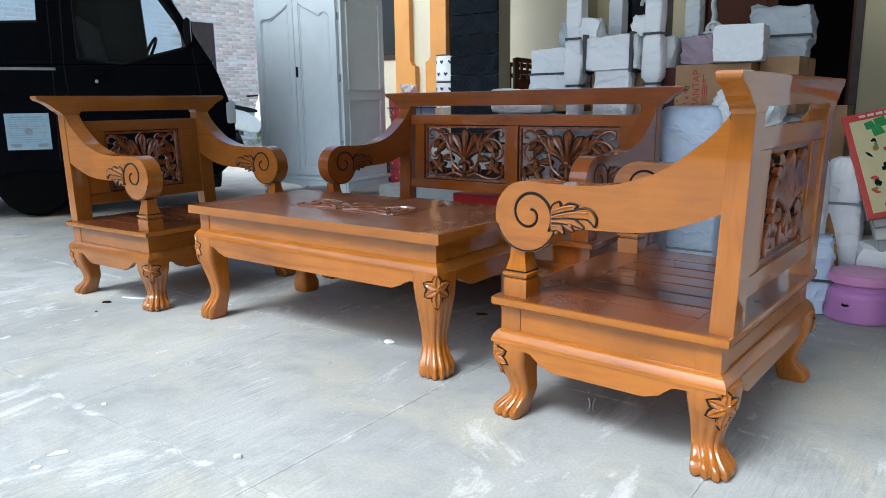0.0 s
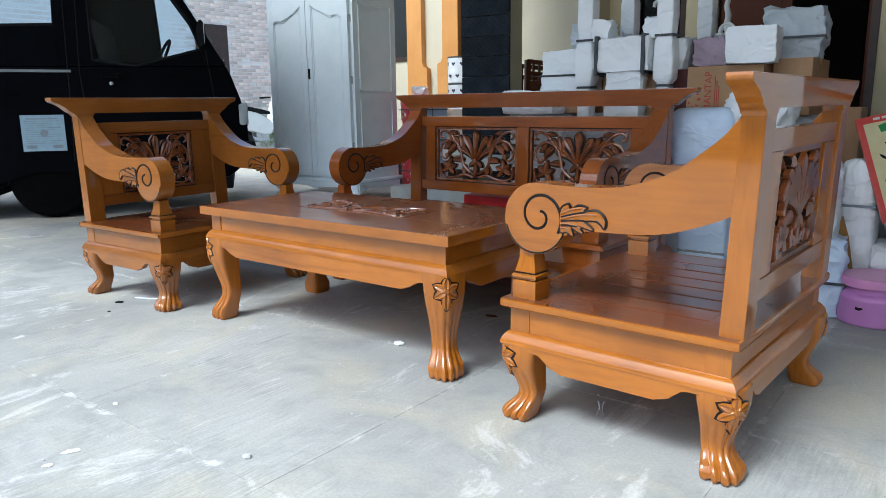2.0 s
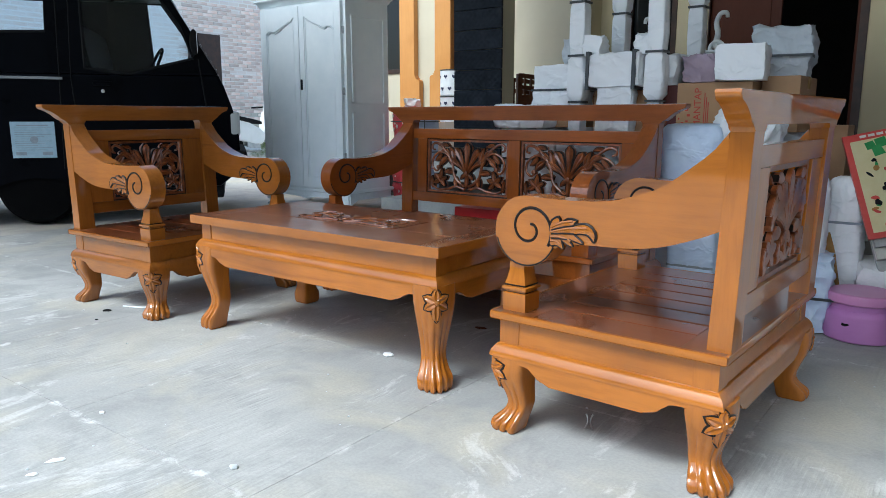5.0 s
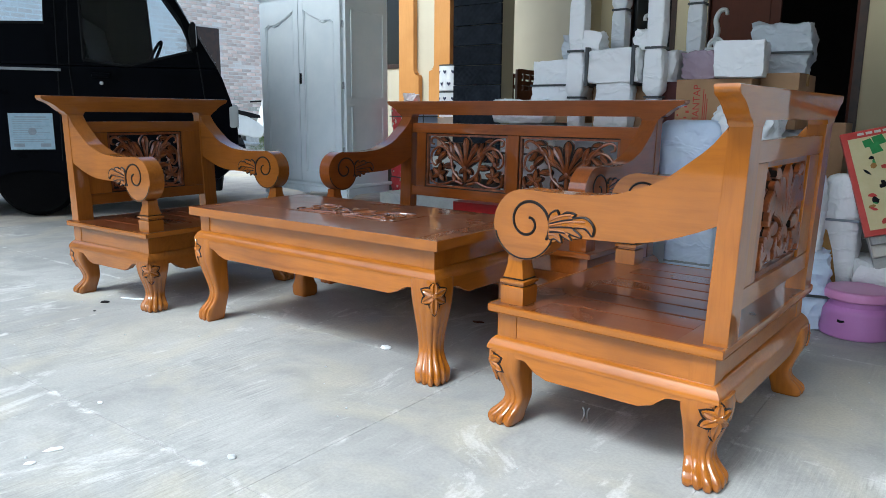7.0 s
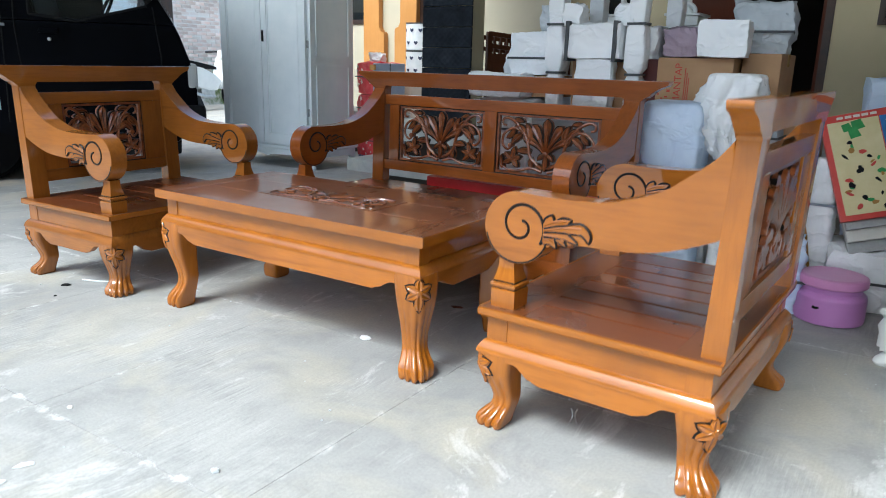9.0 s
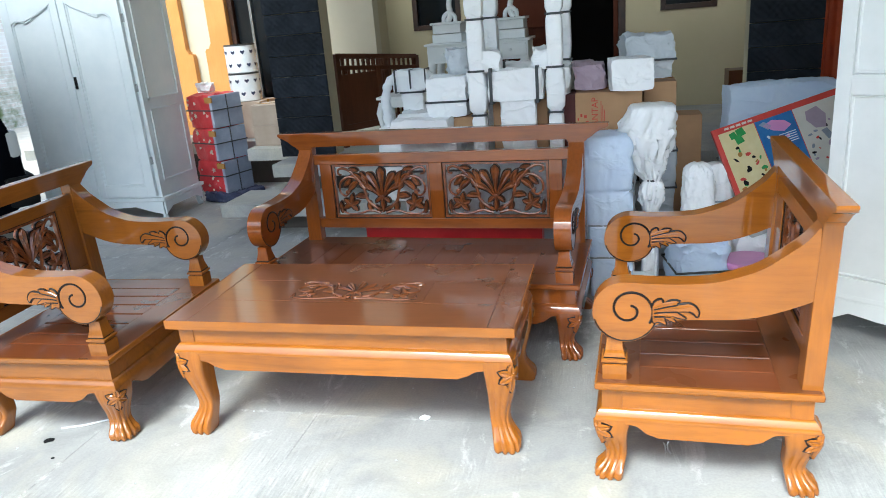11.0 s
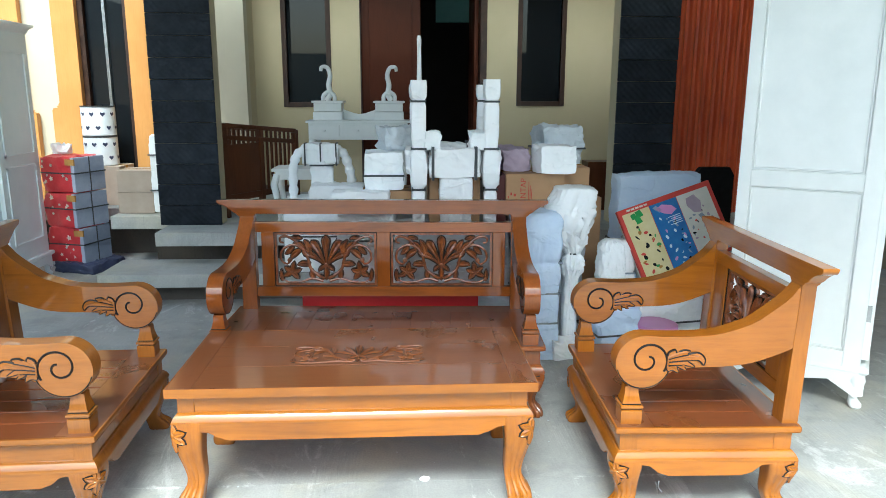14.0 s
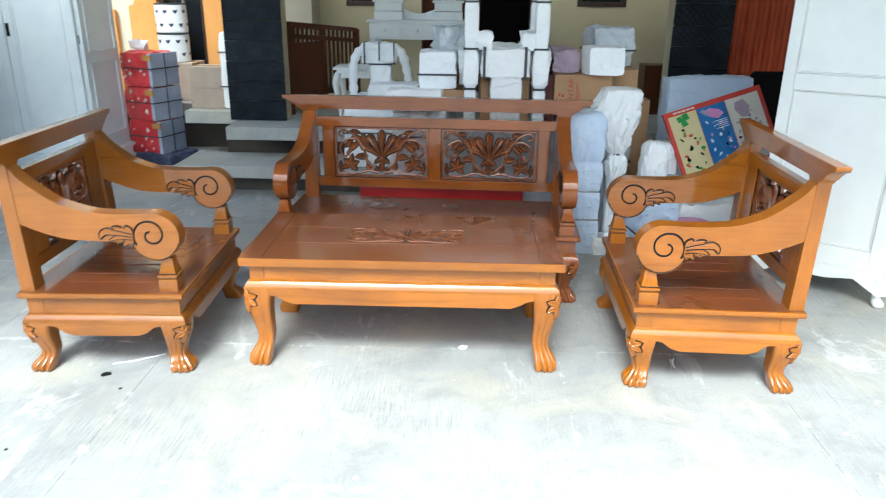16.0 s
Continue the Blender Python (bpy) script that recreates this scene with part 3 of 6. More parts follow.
for x0, x1 in ((-2.075, -2.066), (-0.925, -0.865)):
    box(bm, x0, x1, 6.49, 6.66, 0.432, 2.55)
box(bm, -2.066, -0.925, 6.49, 6.66, 2.50, 2.55)
part("door_frame", bm, frame_dark, door)
part("open_leaf", boxed(-0.97, -0.93, 6.67, 7.25, 0.432, 2.49, 0.004), door_wood, door)

# corrugated rust-red shutter beside the right pillar
bm = bmesh.new()
pts = []
for k in range(0, 181):
    x = 0.30 + k * 0.0085
    pts.append((x, 5.10 + 0.016 * max(-0.8, min(0.8, 1.5 * math.sin(2 * math.pi * x / 0.085)))))
rings = [[(x, y, z) for x, y in pts] for z in (0.40, TOP)]
loft(bm, rings, closed=False)
for f in list(bm.faces):
    f.smooth = True
ob = structure("wall_shutter", bm, shutter_mat, "rust-red corrugated steel folding shutter", 40)
ob["category"] = "shutter"


# ---- the carved teak seats and table ----
def carving(bm, w, h, put, deep=-0.013):
    """Pierced panel of palmette, acanthus arches and leaves, w wide and h high about (0, 0)."""
    rim = 0.013 * h

    def leaf(a, b, ang, length, bend, wide, s=1, high=0.009, club=False, n=8):
        g = ang if s > 0 else 180 - ang
        blade(bm, arc_spine(s * a * w, b * h, g, length * h, s * bend, n), (wide if club else wide * 0.74) * h, put, high, deep, rim=rim * (1.5 if club else 1.0), club=club)

    def stem(pts, r, s, n=20):
        line = smooth_line([(s * a * w, b * h) for a, b in pts], n)
        tube(bm, [put(a, b, 0.001) for a, b in line], [h * r * (1.1 - 0.45 * k / n) for k in range(n + 1)], 8)
        return line
    # palmette of five round-tipped petals
    for k in (-2, 2, -1, 1, 0):
        leaf(0.012 * k, -0.10, 90 - 21 * k, 0.56 - 0.035 * abs(k), -17 * k, 0.078, 1, 0.011 - 0.0012 * abs(k), True, 12)
    # fleuron under it
    leaf(0, -0.16, -90, 0.26, 0, 0.060, 1, 0.010)
    for s in (-1, 1):
        leaf(0.01, -0.14, -18, 0.17, -40, 0.050, s)
        leaf(0.015, -0.38, 12, 0.17, 30, 0.042, s)
        # arch that springs beside the palmette and rolls in at the edge
        stem([(0.07, -0.34), (0.155, -0.20), (0.185, 0.02), (0.235, 0.20), (0.335, 0.28), (0.435, 0.18), (0.455, 0.00), (0.40, -0.10), (0.35, -0.03)], 0.029, s, 28)
        leaf(0.175, 0.06, 105, 0.34, -60, 0.075, s)
        leaf(0.215, 0.17, 70, 0.28, -75, 0.070, s)
        leaf(0.25, 0.18, -20, 0.28, -45, 0.075, s)
        leaf(0.33, 0.25, -60, 0.22, 30, 0.062, s)
        leaf(0.16, -0.12, 20, 0.26, -40, 0.070, s)
        # curls in the upper corners
        stem([(0.27, 0.27), (0.32, 0.38), (0.40, 0.45), (0.455, 0.42), (0.455, 0.34), (0.42, 0.32)], 0.028, s, 16)
        leaf(0.34, 0.42, 175, 0.20, 25, 0.050, s)
        # stem along the foot with its five-lobed leaf
        stem([(0.03, -0.44), (0.14, -0.39), (0.25, -0.45), (0.38, -0.46), (0.47, -0.36)], 0.026, s, 18)
        leaf(0.13, -0.40, 62, 0.20, 40, 0.058, s)
        for q in range(5):
            leaf(0.345, -0.27, 90 + 62 * (q - 2) + 10, 0.22 if q == 2 else 0.185, 0, 0.062, s)
        leaf(0.44, -0.44, 70, 0.24, 25, 0.050, s)
    for a, b in ((0, -0.12), (0.365, -0.02), (-0.365, -0.02)):
        pts = [(a * w + h * 0.045 * math.cos(t), b * h + h * 0.045 * math.sin(t)) for t in np.linspace(0, 2 * math.pi, 11)[:-1]]
        prism(bm, pts, deep, 0.012, put, 0.003)


LEG = [(1.00, 0.050, 0.003), (0.88, 0.050, 0.006), (0.74, 0.046, 0.007), (0.60, 0.040, 0.003), (0.46, 0.034, -0.003), (0.35, 0.031, -0.006),
       (0.27, 0.031, -0.003), (0.20, 0.035, 0.004), (0.13, 0.040, 0.012), (0.07, 0.042, 0.016), (0.025, 0.041, 0.017), (0.0, 0.037, 0.016)]


def leg_mesh(h, sx, sy, scale=1.0):
    """A sawn cabriole leg, fluted on its corner, with a claw foot; (sx, sy) is its corner."""
    bm = bmesh.new()
    fine = smooth_line(LEG, 36)
    rings = []
    out = math.atan2(sy, sx)
    for t, s, o in fine:
        ring = []
        for k in range(64):
            g = 2 * math.pi * k / 64
            c, d = math.cos(g), math.sin(g)
            turn = abs((g - out + math.pi) % (2 * math.pi) - math.pi)
            p = 6.0 if turn > 1.2 else 2.8
            r = s * scale / (abs(c) ** p + abs(d) ** p) ** (1 / p)
            z = t * h
            if turn < 1.5:
                # flutes between the toes, fading upwards
                groove = sum(max(0.0, 1 - abs(turn - q) / 0.17) for q in (0.0, 0.62, 1.22))
                r *= 1 - 0.20 * min(1, groove) * max(0.0, 1 - t / 0.72) ** 0.5
                # knuckles
                r *= 1 + 0.07 * (1 - min(1, groove)) * math.exp(-((t - 0.13) / 0.06) ** 2)
                if t < 0.05:
                    z += 0.008 * min(1.0, groove) * (1 - t / 0.05)
            ring.append(((r * c) + o * scale * sx, (r * d) + o * scale * sy, z))
        rings.append(ring)
    return loft(bm, rings)


def knee_flower(z, sx, sy, h, scale, square, size):
    """Leaf star carved over a knee, laid on the leg's corner; square is the half width of the rail above."""
    bm = bmesh.new()
    q = 1 / math.sqrt(2)
    ax, up = Vector((-sy * q, sx * q, 0)), Vector((0, 0, 1))
    nrm = Vector((sx * q, sy * q, 0))
    rows = smooth_line(LEG, 60)

    def corner(a, half, p):
        lo, hi = 0.0, half * 1.5
        for _ in range(24):
            m = (lo + hi) / 2
            if abs((m + a) * q) ** p + abs((m - a) * q) ** p < half ** p:
                lo = m
            else:
                hi = m
        return lo

    def put(a, b, d):
        t = min(1.0, max(0.0, (z + b) / h))
        _, s, o = min(rows, key=lambda r: abs(r[0] - t))
        depth = corner(a, s * scale, 2.8) + o * scale / q
        k = min(1.0, max(0.0, (z + b - (h - 0.050)) / 0.035))
        depth = depth + k * (max(depth, corner(a, square, 5.0)) - depth)
        return nrm * (depth + d) + ax * a + up * (z + b)
    for g, L in ((90, 0.85), (22, 0.86), (158, 0.86), (-36, 0.92), (216, 0.92), (-90, 1.35)):
        blade(bm, arc_spine(0, 0, g, size * L, 0, 8), size * 0.27, put, 0.0065, -0.012, 0, 0.0046)
    dot = [(size * 0.17 * math.cos(t), size * 0.17 * math.sin(t)) for t in np.linspace(0, 2 * math.pi, 9)[:-1]]
    prism(bm, dot, -0.004, 0.009, put, 0.002)
    return bm


def spiral(cx, cz, r0, r1, a0, turns, n=44):
    return [(cx + (r0 + (r1 - r0) * k / n) * math.cos(a0 + turns * 2 * math.pi * k / n), cz + (r0 + (r1 - r0) * k / n) * math.sin(a0 + turns * 2 * math.pi * k / n)) for k in range(n + 1)]


ARM_TOP = [(0.213, 0.624), (0.15, 0.621), (0.077, 0.621), (0.02, 0.624), (-0.033, 0.632), (-0.121, 0.662), (-0.178, 0.701), (-0.232, 0.745), (-0.262, 0.785)]
ARM_LOW = [(-0.285, 0.595), (-0.244, 0.575), (-0.188, 0.552), (-0.128, 0.533), (-0.065, 0.523), (0.002, 0.520), (0.06, 0.518), (0.105, 0.512), (0.135, 0.505)]
SPRAY = [(0, 26), (5, 40), (22, 50), (30, 34), (48, 47), (70, 44), (63, 31), (92, 37), (110, 27), (120, 7), (116, -13), (108, -2), (94, 8),
         (64, 4), (80, -12), (88, -22), (68, -17), (48, -11), (62, -34), (42, -26), (30, -17), (36, -44), (18, -34), (4, -38), (0, -28)]
CURL = (0.216, 0.535, 0.089)


def arm_outline():
    cx, cz, r = CURL
    top = smooth_line(ARM_TOP[::-1], 18)
    roll = [(cx + r * math.cos(g), cz + r * math.sin(g)) for g in np.linspace(radians(88), radians(-158), 26)]
    low = smooth_line(ARM_LOW[::-1], 16)
    return top + roll + low


def add_arm(seat, v, tk):
    """One arm with its scroll, carved spray and turned support; v is its middle line."""
    half = 0.033
    put = lambda a, b, d: (a, v + d, b)
    arm = part("arm", prism(bmesh.new(), arm_outline(), -half, half, put, 0.005), tk["x"], seat)
    cx, cz, r = CURL
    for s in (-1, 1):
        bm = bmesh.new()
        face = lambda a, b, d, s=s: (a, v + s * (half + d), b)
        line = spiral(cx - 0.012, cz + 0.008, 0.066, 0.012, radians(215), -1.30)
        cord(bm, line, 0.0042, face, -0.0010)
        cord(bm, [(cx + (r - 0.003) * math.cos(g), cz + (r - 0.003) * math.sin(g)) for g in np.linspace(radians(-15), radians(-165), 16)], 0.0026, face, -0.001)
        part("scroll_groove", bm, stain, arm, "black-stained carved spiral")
        # one ragged leaf growing from the scroll
        leaf = [(cx - 0.074 - 0.00100 * a, cz + 0.004 + 0.00080 * b) for a, b in SPRAY]
        leaf = smooth_line(leaf, 72)
        bm = prism(bmesh.new(), leaf, -0.002, 0.005, face, 0.0008)
        for a, b in (((2, 18), (60, 42)), ((2, 4), (98, 26)), ((2, -10), (56, -18)), ((2, -24), (28, -30))):
            rib = smooth_line([(cx - 0.074 - 0.00100 * x, cz + 0.004 + 0.00080 * y) for x, y in (a, ((a[0] + b[0]) / 2, (a[1] + b[1]) / 2 + 5), b)], 8)
            cord(bm, rib, 0.0036, face, 0.0035)
        spray = part("leaf_spray", bm, tk["x"], arm, "carved ragged leaf with dark edges")
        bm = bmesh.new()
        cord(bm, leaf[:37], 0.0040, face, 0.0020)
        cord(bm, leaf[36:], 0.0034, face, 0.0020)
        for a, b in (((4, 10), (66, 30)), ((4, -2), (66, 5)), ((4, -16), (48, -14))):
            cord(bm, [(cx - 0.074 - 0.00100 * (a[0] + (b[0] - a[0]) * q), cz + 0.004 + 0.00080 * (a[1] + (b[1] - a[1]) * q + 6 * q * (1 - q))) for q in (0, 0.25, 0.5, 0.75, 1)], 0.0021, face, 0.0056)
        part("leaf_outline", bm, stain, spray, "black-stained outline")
    bm = bmesh.new()
    post = [(0.033, 0.318), (0.034, 0.368), (0.034, 0.371), (0.029, 0.374), (0.029, 0.378), (0.036, 0.381), (0.036, 0.388), (0.029, 0.391), (0.030, 0.395), (0.026, 0.41), (0.022, 0.43), (0.021, 0.452)]
    loft(bm, [[(0.245 + x * w, v + y * w, z) for x, y in ((-1, -1), (1, -1), (1, 1), (-1, 1))] for w, z in post])
    sup = part("arm_support", bm, tk["z"], seat)
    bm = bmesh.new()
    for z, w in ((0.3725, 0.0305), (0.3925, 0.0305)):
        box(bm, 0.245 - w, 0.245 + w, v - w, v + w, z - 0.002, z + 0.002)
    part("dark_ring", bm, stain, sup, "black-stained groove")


def apron_outline(half, z1, z0, arch):
    """A board under the seat rail: straight in the middle, arched up at both legs."""
    low = [(-half, arch), (-half + 0.098, arch), (-half + 0.110, arch - 0.003), (-half + 0.121, arch - 0.012), (-half + 0.132, z0 + 0.014), (-half + 0.142, z0 + 0.009), (-half + 0.160, z0 + 0.008), (-half + 0.168, z0)]
    return [(-half, z1), (half, z1)] + [(-a, b) for a, b in low] + low[::-1]


def seat_piece(name, label, category, hv, panels, at, slats, tk, group="carved teak seats"):
    """Armchair or settee; local x points forward, hv is half the distance of its arms."""
    seat = thing(name, label, category, group, at)
    hs = hv + 0.062          # half the seat's width
    # frame under the seat
    bm = bmesh.new()
    rect_loft(bm, 0.278, hs - 0.022, [(0.0, 0.304), (0.0, 0.240), (0.003, 0.2393), (0.0072, 0.2365), (0.0114, 0.2318), (0.0152, 0.2267), (0.0184, 0.2212), (0.0207, 0.2150), (0.0220, 0.2090), (0.0215, 0.205), (-0.02, 0.205)])
    part("seat_frame", bm, tk["x"], seat)
    for s in (-1, 1):
        part("apron", prism(bmesh.new(), apron_outline(0.290, 0.2055, 0.155, 0.196), -0.004, 0.0195, lambda a, b, d, s=s: (a, s * (hs - 0.022 + d), b), 0.003), tk["x"], seat)
        part("apron", prism(bmesh.new(), apron_outline(hs - 0.008, 0.2055, 0.155, 0.196), -0.004, 0.0195, lambda a, b, d, s=s: (s * (0.278 + d), a, b), 0.003), tk["y"], seat)
    for sx in (-1, 1):
        for sy in (-1, 1):
            fx = 0.246 if sx > 0 else -0.254
            bm = leg_mesh(0.212, sx, sy)
            bmesh.ops.translate(bm, verts=bm.verts, vec=(fx, sy * (hs - 0.056), 0))
            leg = part("leg", bm, tk["z"], seat, "", 50)
            bm = knee_flower(0.172, sx, sy, 0.212, 1.0, 0.052, 0.042)
            bmesh.ops.translate(bm, verts=bm.verts, vec=(fx, sy * (hs - 0.056), 0))
            part("knee_carving", bm, [tk["z"], stain], leg, "carved flower with black outline")
            x1, y1 = 0.2805, hs - 0.0195
            part("corner_block", boxed(*sorted((sx * x1, sx * (x1 - 0.058))), *sorted((sy * y1, sy * (y1 - 0.058))), 0.2375, 0.3045, 0.002), tk["z"], seat)
    # seat boards
    e = 0.007
    # strips added so the seat edges keep the lighter, lit teak colour
    for q in (-1, 1):
        part("edge_strip", boxed(-0.300, 0.300, *sorted((q * hs, q * (hs - e))), 0.305, 0.3262, 0.0065), tk["x"], seat)
        part("edge_strip", boxed(*sorted((q * 0.300, q * (0.300 - e))), -hs + e, hs - e, 0.305, 0.3262, 0.0065), tk["y"], seat)
    part("seat_board", boxed(0.175, 0.300 - e, -hs + e, hs - e, 0.305, 0.3255, 0.001), teak_end_shaded, seat)
    part("seat_board", boxed(-0.300 + e, -0.195, -hs + e, hs - e, 0.305, 0.3255, 0.001), teak_end_shaded, seat)
    for s in (-1, 1):
        y0, y1 = sorted((s * (hs - e), s * (hs - 0.115)))
        part("seat_board", boxed(-0.195, 0.175, y0, y1, 0.305, 0.3255, 0.001), teak_seat_shaded, seat)
    w = 2 * (hs - 0.115) / slats
    for k in range(slats):
        y = -(hs - 0.115) + k * w
        gap, r = (0.0012, 0.007) if panels == 1 else (0.0002, 0.0012)
        y0, y1 = y + gap, y + w - gap
        side = [(r * (1 - math.cos(g)), r * math.sin(g)) for g in (0, 0.39, 0.79, 1.18, 1.57)]
        prof = [(y1, 0.306), (y0, 0.306)] + [(y0 + a, 0.3255 - r + b) for a, b in side] + [(y1 - a, 0.3255 - r + b) for a, b in side[::-1]]
        part("slat", prism(bmesh.new(), prof, -0.194, 0.174, lambda a, b, d: (d, a, b)), teak_seat_shaded, seat)
    for s in (-1, 1):
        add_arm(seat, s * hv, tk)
        # back post, leaning outward
        put = lambda a, b, d, s=s: (a, s * hv + d, b)
        part("back_post", prism(bmesh.new(), [(-0.246, 0.322), (-0.299, 0.322), (-0.312, 0.80), (-0.264, 0.80)], -0.036, 0.036, put, 0.004), tk["z"], seat)
    # top rail with its swept ends
    hr = hv + 0.140
    end = smooth_line([(hr, 0.866), (hr + 0.001, 0.855), (hr - 0.010, 0.846), (hr - 0.032, 0.838), (hr - 0.058, 0.822), (hr - 0.078, 0.804), (hr - 0.098, 0.796), (hr - 0.104, 0.785)], 20)
    out = end + [(hr - 0.176, 0.785), (hr - 0.180, 0.803), (-hr + 0.180, 0.803), (-hr + 0.176, 0.785)] + [(-a, b) for a, b in end[::-1]]
    part("top_rail", prism(bmesh.new(), out, -0.309, -0.259, lambda a, b, d: (d - 0.004, a, b), 0.004), tk["y"], seat)
    hp = hv - 0.036
    lean = lambda z: -0.274 - 0.028 * (z - 0.32)

    def slab(a0, a1, z0, z1, t0, t1, mt, nm):
        bm = bmesh.new()
        prism(bm, [(a0, z0), (a1, z0), (a1, z1), (a0, z1)], t0, t1, lambda a, b, d: (lean(b) + d, a, b), 0.003)
        return part(nm, bm, mt, seat)
    slab(-hp, hp, 0.708, 0.757, -0.018, 0.018, tk["y"], "back_rail")
    slab(-hp, hp, 0.388, 0.436, -0.018, 0.018, tk["y"], "back_rail")
    gap = 0.0 if panels == 1 else 0.028
    mid = [] if panels == 1 else [0.0]
    side = 0.105 if panels == 1 else 0.060
    for s in (-1, 1):
        a0, a1 = sorted((s * (hp - gap), s * (hp - gap - side)))
        slab(a0, a1, 0.436, 0.708, -0.016, 0.016, tk["z"], "back_stile")
    for c in mid:
        slab(c - 0.032, c + 0.032, 0.436, 0.708, -0.016, 0.016, tk["z"], "back_stile")
    inner = hp - gap - side
    spans = [(-inner, inner)] if panels == 1 else [(-inner, -0.032), (0.032, inner)]
    for a0, a1 in spans:
        panel = None
        bm = bmesh.new()
        for z0, z1, b0, b1 in ((0.436, 0.450, a0, a1), (0.694, 0.708, a0, a1), (0.450, 0.694, a0, a0 + 0.014), (0.450, 0.694, a1 - 0.014, a1)):
            prism(bm, [(b0, z0), (b1, z0), (b1, z1), (b0, z1)], -0.008, 0.008, lambda a, b, d: (lean(b) + d, a, b))
        panel = part("panel_bead", bm, teak_carved, seat)
        bm = bmesh.new()
        rect = [(a0 + 0.002, 0.438), (a1 - 0.002, 0.438), (a1 - 0.002, 0.706), (a0 + 0.002, 0.706), (a0 + 0.002, 0.438)]
        cord(bm, rect, 0.0028, lambda a, b, d: (lean(b) + 0.009 + d, a, b))
        part("bead_line", bm, stain, panel, "black-stained groove")
        bm = bmesh.new()
        c, zc = (a0 + a1) / 2, 0.572
        carving(bm, a1 - a0 - 0.016, 0.252, lambda a, b, d: (lean(zc + b) + d, c + a, zc + b), -0.019)
        part("carved_panel", bm, [teak_carved, stain], seat, "pierced carving of leaves and scrolls")
    return seat


seat_piece("armchair", "varnished teak armchair with scroll arms and carved pierced back", "armchair", 0.335, 1, pose(-0.700, 1.885, 0, 0, 0, 178), 6, teak)
seat_piece("armchair", "browner varnished teak armchair with scroll arms beside the parked van", "armchair", 0.335, 1, pose(-2.958, 1.907, 0, 0, 0, 2), 6, teak_brown)
seat_piece("settee", "varnished teak two-seat settee with two carved back panels", "settee", 0.660, 2, pose(-1.795, 2.595, 0, 0, 0, 267.2), 13, teak_red)


def coffee_table():
    t = thing("coffee_table", "low varnished teak coffee table with claw feet and carved top", "coffee table", at=pose(-1.850, 1.880, 0))
    hx, hy = 0.600, 0.290
    # top: border boards round three inner boards
    e = 0.003
    # added strips give the board edges the lit teak colour
    for q in (-1, 1):
        part("edge_strip", boxed(-hx, hx, *sorted((q * hy, q * (hy - e))), 0.4155, 0.4465, 0.001), teak["x"], t)
        part("edge_strip", boxed(*sorted((q * hx, q * (hx - e))), -hy + e, hy - e, 0.4155, 0.4465, 0.001), teak["y"], t)
    parts = [(-hx + e, -hx + 0.085, -hy + e, hy - e, teak["y"]), (hx - 0.085, hx - e, -hy + e, hy - e, teak["y"])]
    for x0, x1, y0, y1, m in parts:
        part("top_board", boxed(x0, x1, y0, y1, 0.416, 0.4475, 0.004), teak_top_shaded if m is None else teak_end_shaded, t)
    for y0, y1 in ((-hy + e, -hy + 0.19), (-hy + 0.19, hy - 0.19), (hy - 0.19, hy - e)):
        part("top_board", boxed(-hx + 0.0855, hx - 0.0855, y0 + 0.0004, y1 - 0.0004, 0.416, 0.447, 0.002), teak_top_shaded, t)
    bm = bmesh.new()
    box(bm, -0.262, 0.262, -0.098, 0.098, 0.447, 0.4485)
    inlay = part("inlay_panel", bm, teak_top_shaded, t)
    bm = bmesh.new()
    carving(bm, 0.50, 0.175, lambda a, b, d: (a, b, 0.4487 + 0.45 * max(d, -0.0006)))
    part("inlay_carving", bm, [teak_top_shaded, stain], inlay, "flat carved leaves with dark outlines")
    bm = bmesh.new()
    rect_loft(bm, hx - 0.035, hy - 0.032, [(0.0, 0.416), (0.0, 0.356), (0.003, 0.3553), (0.0075, 0.3523), (0.0120, 0.3473), (0.0161, 0.3418), (0.0196, 0.3358), (0.0222, 0.3296), (0.0240, 0.3235), (0.0235, 0.322), (-0.02, 0.322)])
    part("table_frame", bm, teak["x"], t)
    for s in (-1, 1):
        part("apron", prism(bmesh.new(), apron_outline(hx - 0.022, 0.3225, 0.262, 0.296), -0.004, 0.0215, lambda a, b, d, s=s: (a, s * (hy - 0.032 + d), b), 0.003), teak["x"], t)
        part("apron", prism(bmesh.new(), apron_outline(hy - 0.020, 0.3225, 0.262, 0.296), -0.004, 0.0215, lambda a, b, d, s=s: (s * (hx - 0.035 + d), a, b), 0.003), teak["y"], t)
        for r in (-1, 1):
            part("corner_block", boxed(*sorted((s * (hx - 0.030), s * (hx - 0.085))), *sorted((r * (hy - 0.028), r * (hy - 0.080))), 0.352, 0.4155, 0.003), teak["z"], t)
            bm = leg_mesh(0.328, s, r, 1.02)
            bmesh.ops.translate(bm, verts=bm.verts, vec=(s * (hx - 0.063), r * (hy - 0.060), 0))
            leg = part("leg", bm, teak["z"], t, "", 50)
            bm = knee_flower(0.282, s, r, 0.328, 1.02, 0.052, 0.046)
            bmesh.ops.translate(bm, verts=bm.verts, vec=(s * (hx - 0.063), r * (hy - 0.060), 0))
            part("knee_carving", bm, [teak["z"], stain], leg, "carved flower with black outline")


coffee_table()


